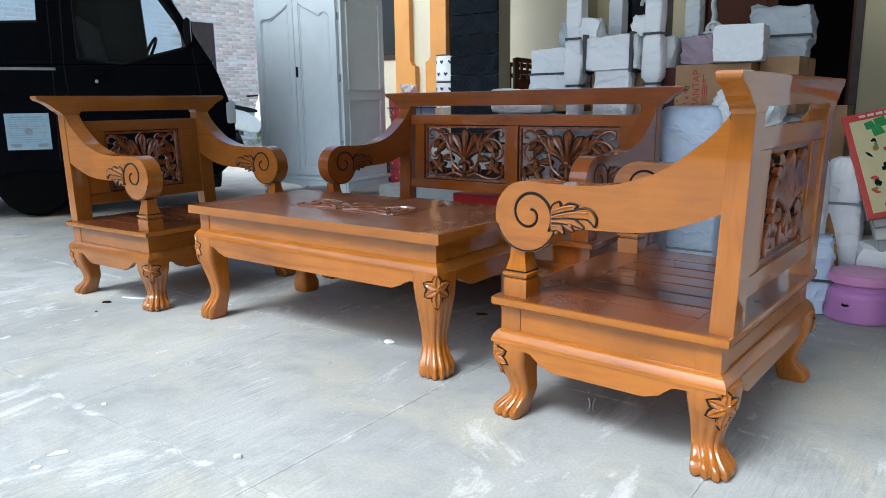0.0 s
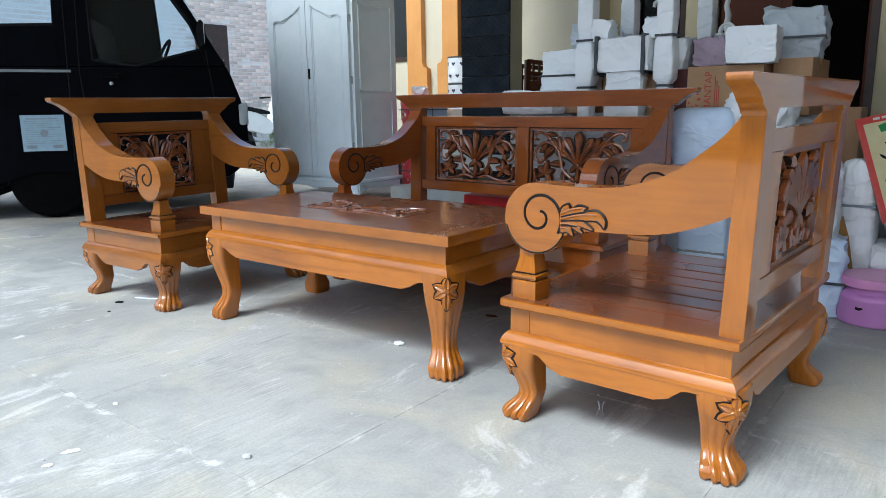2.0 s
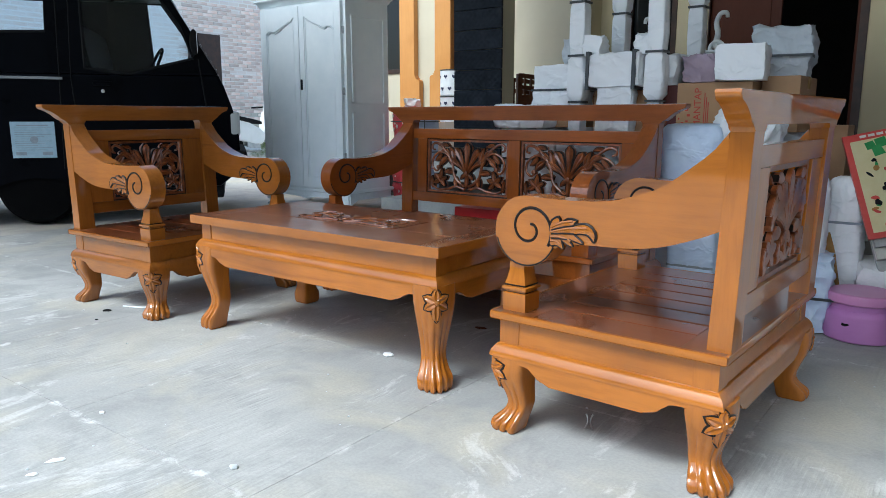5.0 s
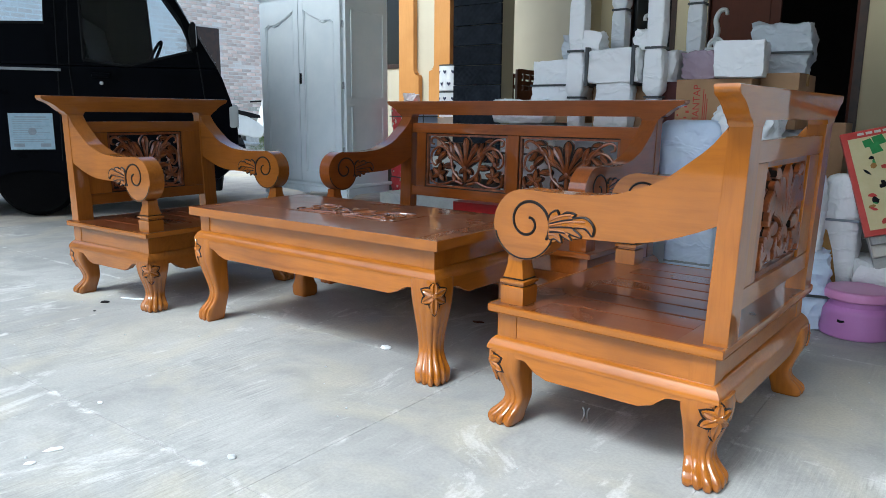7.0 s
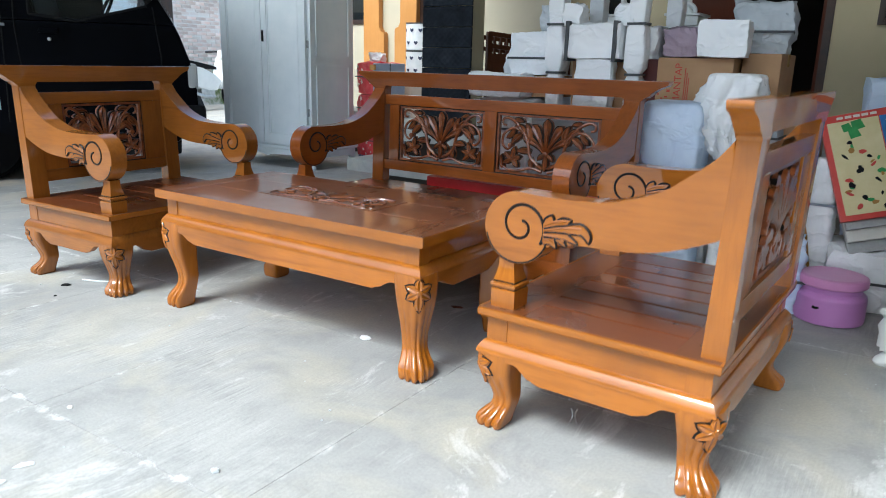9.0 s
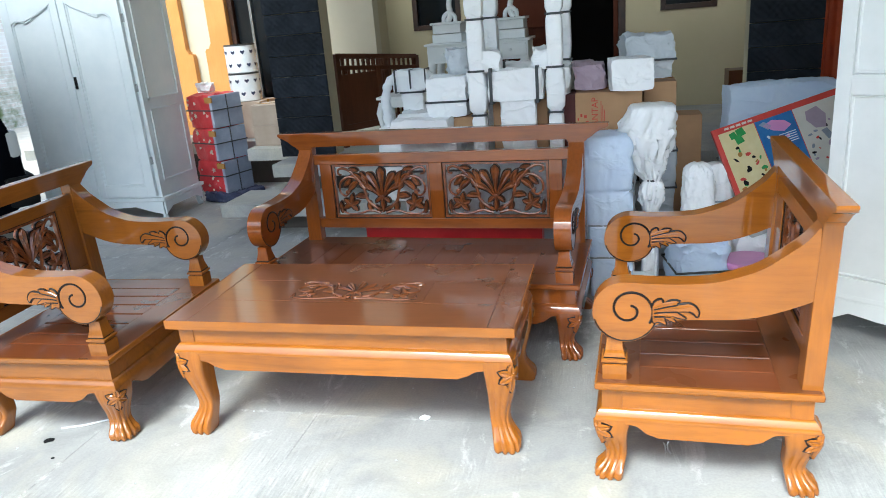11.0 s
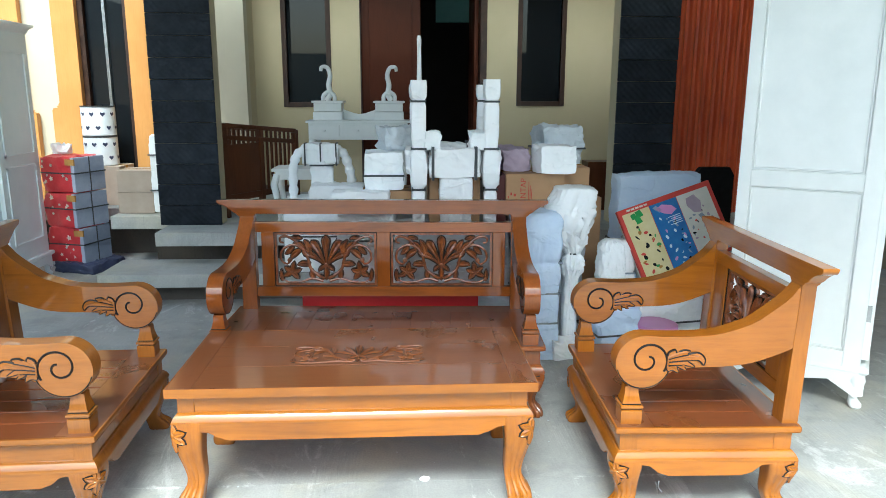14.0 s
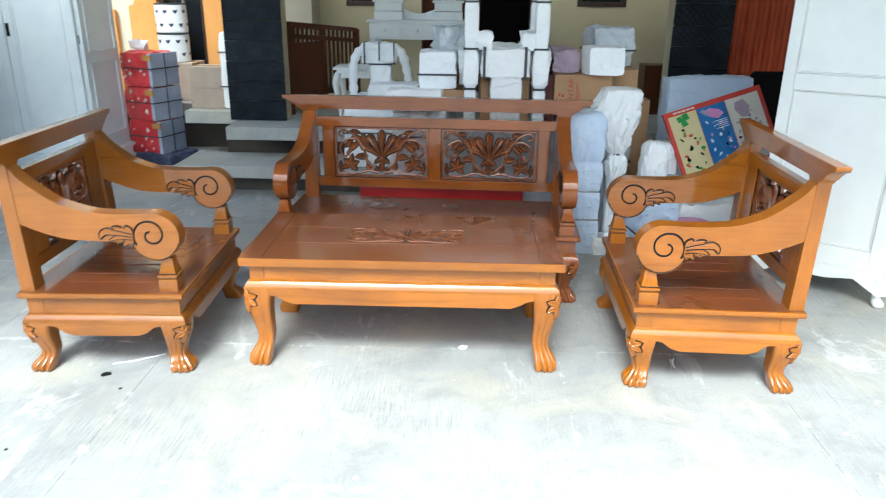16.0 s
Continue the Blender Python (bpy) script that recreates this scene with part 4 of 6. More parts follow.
# ---- wardrobes ----
def wardrobe_left():
    t = thing("wardrobe", "pale blue-white two-door wardrobe with arched door panels and brass-edged base", "wardrobe", at=pose(-4.945, 4.715, 0))
    hx, hy = 0.54, 0.265
    part("carcass", boxed(-hx, hx, -hy, hy, 0.14, 1.79, 0.006), blue_paint, t)
    for x0, x1 in ((-hx + 0.03, -0.004), (0.004, hx - 0.03)):
        d = part("door", boxed(x0, x1, -hy - 0.022, -hy - 0.001, 0.20, 1.76, 0.004), blue_paint, t)
        # frame round a sunk panel whose head climbs towards the middle of the pair
        xo, xi = (x0, x1) if x0 < -0.1 else (x1, x0)
        so, si = xo + (0.075 if xi > xo else -0.075), xi - (0.060 if xi > xo else -0.060)
        head = [(so + (si - so) * q, 1.545 + 0.035 * math.sin(math.pi * min(1, q / 0.30)) * (q < 0.30) + 0.125 * (max(0.0, q - 0.15) / 0.85) ** 1.2) for q in np.linspace(0, 1, 18)]
        put = lambda a, b, q: (a, -hy - q, b)
        bm = bmesh.new()
        prism(bm, [(xo, 0.20), (so, 0.20), (so, 1.76), (xo, 1.76)], 0.0205, 0.034, put, 0.003)
        prism(bm, [(si, 0.20), (xi, 0.20), (xi, 1.76), (si, 1.76)], 0.0205, 0.034, put, 0.003)
        prism(bm, [(so, 0.20), (si, 0.20), (si, 0.285), (so, 0.285)], 0.0205, 0.0335, put, 0.003)
        prism(bm, head + [(si, 1.76), (so, 1.76)], 0.0205, 0.0335, put, 0.003)
        part("door_frame", bm, blue_paint, d)
        bm = bmesh.new()
        ring = [(so, 0.285), (si, 0.285)] + head[::-1]
        mid = (so + si) / 2
        cord(bm, [(a + (0.010 if a < mid else -0.010), b + (0.010 if b < 0.5 else -0.010)) for a, b in ring + ring[:1]], 0.008, put, 0.024)
        part("door_moulding", bm, blue_paint, d)
    part("keyplate", boxed(0.012, 0.034, -hy - 0.042, -hy - 0.0345, 1.05, 1.14, 0.002), rubber, t, "small dark keyhole plate")
    for z in (0.45, 1.0, 1.5):
        for x in (-hx + 0.026, hx - 0.026):
            part("hinge", boxed(x - 0.005, x + 0.005, -hy - 0.018, -hy - 0.0005, z, z + 0.06), chrome, t)
    bm = bmesh.new()
    for z0, z1, y0, y1 in ((0.30, 0.86, -hy + 0.06, hy - 0.06), (0.93, 1.66, -hy + 0.06, hy - 0.06)):
        for q0, q1, w0, w1 in ((y0, y1, z0, z0 + 0.015), (y0, y1, z1 - 0.015, z1), (y0, y0 + 0.015, z0, z1), (y1 - 0.015, y1, z0, z1)):
            box(bm, hx, hx + 0.010, q0, q1, w0, w1)
    part("side_moulding", bm, blue_paint, t)
    bm = bmesh.new()
    rect_loft(bm, hx, hy, [(0.0, 1.785), (0.010, 1.795), (0.018, 1.815), (0.035, 1.83), (0.045, 1.835), (0.045, 1.85), (-0.1, 1.85)])
    part("cornice", bm, blue_paint, t)
    bm = bmesh.new()
    rect_loft(bm, hx, hy, [(0.022, 0.185), (0.026, 0.178), (0.026, 0.160), (0.010, 0.150), (-0.02, 0.15)])
    part("plinth", bm, blue_paint, t)
    low = [(hx, 0.152), (-hx, 0.152), (-hx, 0.05), (-hx + 0.10, 0.07), (-hx + 0.25, 0.115), (-0.08, 0.105), (0, 0.085), (0.08, 0.105), (hx - 0.25, 0.115), (hx - 0.10, 0.07), (hx, 0.05)]
    part("skirt", prism(bmesh.new(), low, -hy - 0.014, -hy + 0.004, lambda a, b, d: (a, d, b), 0.003), blue_paint, t)
    side = [(hy, 0.152), (-hy, 0.152), (-hy, 0.05), (-hy + 0.09, 0.10), (hy - 0.09, 0.10), (hy, 0.05)]
    part("skirt", prism(bmesh.new(), side, hx - 0.004, hx + 0.014, lambda a, b, d: (d, a, b), 0.003), blue_paint, t)
    bm = bmesh.new()
    for s in (-1, 1):
        for k in range(3):
            blade(bm, arc_spine(0, 0.118, 90 - s * 80 + s * 12 * k, 0.13 - 0.03 * k, s * 25, 7), 0.012, lambda a, b, d: (a, -hy - 0.015 - d, b), 0.006, 0)
    part("skirt_carving", bm, [blue_paint, blue_paint], t)
    for sx in (-1, 1):
        for sy in (-1, 1):
            bm = bmesh.new()
            loft(bm, [[(sx * (hx - 0.03 + o) + r * math.cos(g), sy * (hy - 0.03 + o) + r * math.sin(g), z) for g in np.linspace(0, 2 * math.pi, 13)[:-1]]
                      for r, o, z in ((0.035, 0.0, 0.155), (0.034, 0.012, 0.12), (0.022, 0.010, 0.07), (0.017, 0.008, 0.035), (0.026, 0.018, 0.015), (0.020, 0.018, 0.0))])
            part("foot", bm, blue_paint, t)


wardrobe_left()


def wardrobe_right():
    """Seen from its panelled side; the doors face away to the right."""
    t = thing("wardrobe", "white painted wardrobe with panelled side and scrolled feet", "wardrobe", at=pose(0.085, 2.450, 0, 0, 0, -34.5))
    w, d, h = 0.285, 1.05, 1.98
    part("carcass", boxed(-w, w, 0.0, d, 0.165, h, 0.006), white_paint, t)
    # frame of stiles and rails round two sunk panels
    put = lambda a, b, q: (a, -q, b)
    bm = bmesh.new()
    for a0, a1, b0, b1, q in ((-w, -0.232, 0.165, h, 0.014), (0.215, w, 0.165, h, 0.014), (-0.232, 0.215, 0.165, 0.262, 0.0135), (-0.232, 0.215, 0.968, 1.040, 0.0135), (-0.232, 0.215, 1.86, h, 0.0135)):
        prism(bm, [(a0, b0), (a1, b0), (a1, b1), (a0, b1)], -0.001, q, put, 0.003)
    part("side_frame", bm, white_paint, t)
    bm = bmesh.new()
    for z0, z1 in ((0.262, 0.968), (1.040, 1.86)):
        cord(bm, [(-0.224, z0 + 0.008), (0.207, z0 + 0.008), (0.207, z1 - 0.008), (-0.224, z1 - 0.008), (-0.224, z0 + 0.008)], 0.006, put, 0.002)
    part("side_moulding", bm, white_paint, t)
    for y0, y1 in ((0.035, d / 2 - 0.003), (d / 2 + 0.003, d - 0.03)):
        dr = part("door", boxed(w, w + 0.018, y0, y1, 0.22, h - 0.06, 0.004), white_paint, t)
        bm = bmesh.new()
        for a0, a1, b0, b1 in ((y0, y0 + 0.07, 0.22, h - 0.06), (y1 - 0.07, y1, 0.22, h - 0.06), (y0 + 0.07, y1 - 0.07, 0.22, 0.30), (y0 + 0.07, y1 - 0.07, h - 0.16, h - 0.06)):
            box(bm, w + 0.017, w + 0.030, a0, a1, b0, b1, 0.003)
        part("door_frame", bm, white_paint, dr)
    for z in (0.40, 1.05, 1.6):
        part("hinge", boxed(w + 0.001, w + 0.018, 0.018, 0.034, z, z + 0.07), chrome, t)
    bm = bmesh.new()
    loft(bm, [[(-w - o, -o, z), (w + 0.02 + o, -o, z), (w + 0.02 + o, d + o, z), (-w - o, d + o, z)] for o, z in ((0.0, 0.20), (0.014, 0.19), (0.016, 0.175), (0.004, 0.16), (-0.02, 0.16))])
    part("plinth", bm, white_paint, t)
    low = [(w, 0.165), (-w, 0.165), (-w, 0.05), (-w + 0.05, 0.07), (-w + 0.12, 0.115), (-0.05, 0.10), (0.05, 0.10), (w - 0.12, 0.125), (w - 0.05, 0.08), (w, 0.05)]
    part("skirt", prism(bmesh.new(), low, -0.012, 0.006, lambda a, b, q: (a, q, b), 0.003), white_paint, t)
    for sx in (-1, 1):
        for y, sy in ((0.03, -1), (d - 0.03, 1)):
            bm = bmesh.new()
            loft(bm, [[(sx * (w - 0.02 + o) + r * math.cos(g), y + sy * o + r * math.sin(g), z) for g in np.linspace(0, 2 * math.pi, 15)[:-1]]
                      for r, o, z in ((0.038, 0.0, 0.17), (0.037, 0.014, 0.13), (0.025, 0.012, 0.08), (0.018, 0.006, 0.045), (0.028, 0.016, 0.022), (0.026, 0.020, 0.010), (0.018, 0.020, 0.0))])
            f = part("foot", bm, white_paint, t)
            bm = bmesh.new()
            for k in range(3):
                blade(bm, arc_spine(0.012 * (k - 1), 0.06, 90 + 25 * (k - 1), 0.07, 0, 7), 0.010, lambda a, b, q, sx=sx, y=y, sy=sy: (sx * (w + 0.022 + q) - sx * abs(a), y + sy * 0.02 + a, b), 0.006, -0.01)
            part("foot_carving", bm, [white_paint, white_paint], f)


wardrobe_right()


# ---- parked van ----
def van():
    t = thing("van", "parked black minibus with sloping nose and tinted windows", "van", at=pose(-5.80, 2.50, 0, 0, 0, 53.13))
    W = 1.46
    low = [(-2.6, 0.24), (-0.33, 0.24), (-0.28, 0.32), (-0.16, 0.37), (0.0, 0.385), (0.16, 0.37), (0.28, 0.32), (0.33, 0.24), (1.34, 0.26), (1.46, 0.36), (1.51, 0.50), (1.50, 0.66), (1.46, 0.88), (1.40, 1.06),
           (1.365, 1.14), (-2.66, 1.14), (-2.66, 0.40)]
    flat = lambda a, b, d: (a, d, b)
    part("body", prism(bmesh.new(), low, 0.0, W, flat, 0.03), black_paint, t, "", 40)
    part("roof", prism(bmesh.new(), [(-2.62, 1.86), (0.84, 1.86), (0.93, 1.905), (0.80, 1.97), (0.5, 2.0), (-2.5, 2.0)], 0.02, W - 0.02, flat, 0.03), black_paint, t, "", 40)
    part("rear_door", boxed(-2.66, -2.60, 0.0, W, 1.138, 1.88, 0.01), black_paint, t)
    fw = [(0.40, 1.18), (0.70, 1.14), (1.18, 1.265), (1.10, 1.50), (0.86, 1.86), (0.40, 1.86)]
    rw = [(-1.0, 1.405), (0.15, 1.44), (0.17, 1.86), (-1.0, 1.86)]
    for y0, y1, gy in ((0.0, 0.04, 0.018), (W - 0.04, W, W - 0.022)):
        for poly in ([(-2.62, 1.138), (0.20, 1.138), (0.15, 1.44), (-1.0, 1.405), (-1.0, 1.862), (-2.62, 1.862)], [(0.15, 1.138), (0.40, 1.138), (0.40, 1.862), (0.17, 1.862), (0.15, 1.44)],
                     [(0.395, 1.138), (1.21, 1.138), (1.18, 1.265), (0.70, 1.14), (0.40, 1.18)], [(1.20, 1.138), (1.366, 1.138), (0.93, 1.905), (0.86, 1.862), (1.10, 1.50), (1.18, 1.265)]):
            part("side_panel", prism(bmesh.new(), poly, y0, y1, flat, 0.006), black_paint, t)
        for nm, poly, lb in (("front_window", fw, "tinted front door window"), ("side_window", rw, "tinted sliding side window")):
            pane = part(nm, prism(bmesh.new(), poly, gy - 0.003, gy + 0.003, flat), car_glass, t, lb)
            bm = bmesh.new()
            cord(bm, poly + poly[:1], 0.012, lambda a, b, d, y=gy: (a, y - 0.012 + d, b))
            part("window_seal", bm, rubber, pane)
    part("partition", prism(bmesh.new(), [(0.40, 1.12), (0.78, 1.12), (0.74, 1.86), (0.40, 1.86)], W - 0.09, W - 0.05, flat), rubber, t, "dark inner door panel")
    for x in (0.35, -0.75):
        part("seat", prism(bmesh.new(), [(x, 1.0), (x + 0.12, 1.0), (x + 0.02, 1.52), (x - 0.08, 1.52)], 0.12, W - 0.12, flat, 0.03), rubber, t, "dark seat row")
    wheel_rim = bmesh.new()
    tube(wheel_rim, [(0.86 + 0.07 * math.cos(g), 0.36 + 0.17 * math.sin(g), 1.22 + 0.14 * math.cos(g)) for g in np.linspace(0, 2 * math.pi, 25)], 0.012, 6)
    part("steering_wheel", wheel_rim, rubber, t)
    bm = bmesh.new()
    prism(bm, [(-2.5, 1.115), (0.24, 1.092), (0.24, 1.112), (-2.5, 1.135)], -0.012, 0.004, lambda a, b, d: (a, d, b), 0.003)
    part("trim_strip", bm, grey_plastic, t, "grey trim strip along the side")
    for line in ([(0.33, 1.86), (0.30, 1.1), (0.34, 0.42)], [(0.24, 1.86), (0.22, 1.1), (0.20, 0.42)], [(1.22, 1.26), (1.26, 0.9), (1.22, 0.34)]):
        bm = bmesh.new()
        cord(bm, line, 0.006, lambda a, b, d: (a, d - 0.001, b))
        part("door_gap", bm, rubber, t)
    part("door_handle", boxed(0.45, 0.58, -0.028, -0.002, 1.05, 1.085, 0.008), black_paint, t)
    part("lock", lathe(bmesh.new(), [(0.014, 0), (0.014, 0.012), (0.008, 0.016)], 12), chrome, t, "small round door lock").matrix_basis = pose(0.515, -0.001, 1.01, 90, 0, 0)
    bm = bmesh.new()
    box(bm, -0.145, 0.155, -0.006, -0.001, 0.51, 0.78)
    st = part("door_sticker", bm, sticker_mat, t, "white printed notice on the side")
    bm = bmesh.new()
    box(bm, -0.10, 0.11, -0.0085, -0.0062, 0.748, 0.756)
    for k in range(11):
        box(bm, -0.12, 0.13 - 0.05 * (k % 3), -0.0085, -0.0062, 0.733 - 0.0165 * k, 0.7362 - 0.0165 * k)
    for x in (-0.12, 0.06):
        box(bm, x, x + 0.07, -0.0085, -0.0062, 0.53, 0.555)
    part("sticker_print", bm, ink_grey, st)
    part("sticker_seal", lathe(bmesh.new(), [(0.028, 0), (0.028, 0.002)], 20), ink_grey, st).matrix_basis = pose(0.01, -0.0065, 0.645, 90, 0, 0)
    for x in (0.0, -1.9):
        for y in (0.02, W - 0.20):
            bm = bmesh.new()
            lathe(bm, [(0.15, 0.0), (0.26, 0.0), (0.285, 0.03), (0.285, 0.15), (0.26, 0.18), (0.15, 0.18)], 40)
            wh = part("wheel", bm, tyre_mat, t, "black tyre on a grey steel rim")
            wh.matrix_basis = pose(x, y + 0.18, 0.285, 90, 0, 0)
            part("rim", lathe(bmesh.new(), [(0.03, 0.15), (0.06, 0.165), (0.10, 0.14), (0.15, 0.16), (0.158, 0.17), (0.158, 0.10)], 32), grey_plastic, wh)
    bm = bmesh.new()
    loft(bm, [[(1.20 + 0.035 * math.cos(g) * k, -0.07 - 0.05 * (1 - k) - 0.03, 1.38 + 0.10 * math.sin(g) * k) for g in np.linspace(0, 2 * math.pi, 17)[:-1]] for k in (1.0, 0.95, 0.75)])
    tube(bm, [(1.18, 0.02, 1.28), (1.19, -0.05, 1.31), (1.20, -0.10, 1.36)], 0.012)
    part("side_mirror", bm, rubber, t, "black side mirror on a short arm")
    part("mirror_glass", lathe(bmesh.new(), [(0.035, 0), (0.034, 0.003)], 16), chrome, t).matrix_basis = pose(1.225, -0.12, 1.38, 0, -90, 0) @ Matrix.Diagonal((2.4, 0.8, 1, 1))
    part("headlight", boxed(1.425, 1.512, -0.004, 0.26, 0.66, 0.86, 0.03), glass_mat("lamp_glass", (0.5, 0.52, 0.52), 0.05), t, "clear headlight at the corner")
    part("bumper", boxed(1.36, 1.56, -0.02, W + 0.02, 0.33, 0.55, 0.04), rubber, t, "dark front bumper")
    part("sill", boxed(0.40, 1.36, 0.05, W - 0.05, 0.16, 0.30, 0.02), rubber, t)
    part("sill", boxed(-2.5, -0.40, 0.05, W - 0.05, 0.16, 0.32, 0.02), rubber, t)
    part("windscreen", prism(bmesh.new(), [(1.335, 1.19), (1.35, 1.195), (0.95, 1.885), (0.93, 1.88)], 0.10, W - 0.10, lambda a, b, d: (a, d, b), 0.002), car_glass, t, "raked windscreen")


van()


# ---- wrapped goods ----
def soft_block(sx, sy, sz, amp=0.012, seed=0, cuts=15, pinch=0.0):
    """A wrapped block: rounded, lumpy and creased; stands on z = 0."""
    bm = bmesh.new()
    bmesh.ops.create_cube(bm, size=1.0)
    bmesh.ops.subdivide_edges(bm, edges=bm.edges[:], cuts=cuts, use_grid_fill=True)
    off = Vector((seed * 3.7, seed * 1.3, seed * 2.1))
    for v in bm.verts:
        p = v.co.copy()
        q = Vector((abs(p.x) * 2, abs(p.y) * 2, abs(p.z) * 2))
        k = 1 - 0.05 * (max(0, q.x + q.y - 1.55) + max(0, q.y + q.z - 1.55) + max(0, q.x + q.z - 1.55))
        p *= k
        if pinch:
            p.x *= 1 - pinch * (0.5 - p.z) * (0.6 + 0.4 * math.sin(seed))
            p.y *= 1 - pinch * (0.5 - p.z) * 0.5
        w = Vector((p.x * sx, p.y * sy, (p.z + 0.5) * sz))
        nv = noise.noise_vector((w + off) * 7.0) * amp + noise.noise_vector((w + off) * 19.0) * amp * 0.6
        ridge = 1 - abs(noise.noise((w + off) * 11.0))
        fold = (1 - abs(noise.noise((w + off * 2) * 16.0 + Vector((0, 0, w.x * 9))))) ** 8
        side = Vector((p.x / 0.5, p.y / 0.5, max(0.0, p.z) / 0.5))
        w += nv * (0.35 if p.z < -0.46 else 1.0) + side * ((ridge ** 4) * 0.6 + fold * 0.8) * amp * 0.7
        w.z = max(0.0, w.z)
        v.co = w
    return bm


def strap_round(x0, x1, y0, y1, z, r=0.004):
    """A flat strap bound round a block."""
    bm = bmesh.new()
    box(bm, x0 - r, x1 + r, y0 - r, y0, z - 0.005, z + 0.005)
    box(bm, x0 - r, x1 + r, y1, y1 + r, z - 0.005, z + 0.005)
    box(bm, x0 - r, x0, y0, y1, z - 0.005, z + 0.005)
    box(bm, x1, x1 + r, y0, y1, z - 0.005, z + 0.005)
    return bm


def package(name, label, x, y, z, sx, sy, sz, mat_, rz=0, seed=1, amp=0.012, straps=(), cat="package", pinch=0.0, group="wrapped goods"):
    t = thing(name, label, cat, group, pose(x, y, z, 0, 0, rz))
    part("wrapping", soft_block(sx, sy, sz, amp, seed, pinch=pinch), mat_, t, "", 40)
    for s in straps:
        part("strap", strap_round(-sx / 2 - amp * 0.75, sx / 2 + amp * 0.75, -sy / 2 - amp * 0.75, sy / 2 + amp * 0.75, sz * s), strap_mat, t, "black strap")
    return t


def carton(label, x, y, z, sx, sy, sz, rz=0, material=None, tape=True):
    t = thing("carton", label, "carton", "cartons", pose(x, y, z, 0, 0, rz))
    part("board", boxed(-sx / 2, sx / 2, -sy / 2, sy / 2, 0, sz, 0.004), material or carton_mat, t)
    if tape:
        bm = bmesh.new()
        box(bm, -sx / 2 - 0.001, sx / 2 + 0.001, -0.025, 0.025, sz - 0.05, sz + 0.001)
        part("tape", bm, tape_mat, t)
    return t


# behind the settee, from the floor up
package("package", "large block wrapped in white foam standing behind the settee", -1.880, 3.40, 0, 0.30, 0.50, 0.76, foam_white, 0, 3, 0.012, (0.4, 0.8))
package("package", "block wrapped in white foam on the step", -2.21, 4.195, 0.215, 0.50, 0.28, 0.485, foam_white, 0, 33, 0.010, (0.5,))
package("package", "large foam-wrapped block under the upturned table", -1.43, 3.42, 0, 0.64, 0.52, 0.70, foam_grey, 0, 4, 0.012, (0.5,))
package("package", "foam-wrapped block below the brown carton", -0.985, 3.42, 0, 0.24, 0.50, 0.735, foam_white, 0, 5, 0.012, (0.5,))
c = carton("flattened red-brown carton with red edges behind the settee", -1.75, 3.02, 0, 0.9, 0.10, 0.36, 0, red_plastic, False)
c["category"], c["label"] = "crate", "low red plastic crate behind the settee"
carton("brown carton between wrapped table legs", -1.41, 3.37, 0.702, 0.27, 0.36, 0.235)
carton("brown carton under a wrapped box", -1.77, 3.34, 0.765, 0.26, 0.26, 0.10)
package("package", "small box wrapped in white foam on a carton", -1.785, 3.34, 0.866, 0.20, 0.26, 0.20, foam_white, 0, 6, 0.008, (0.4,))
package("package", "crumpled grey foam bundle on wrapped box", -1.72, 3.42, 1.066, 0.17, 0.18, 0.12, foam_grey, 15, 7, 0.02)
package("package", "flat white foam parcel behind the settee", -1.900, 3.16, 0.762, 0.28, 0.14, 0.11, foam_white, 0, 8, 0.01, (0.5,))


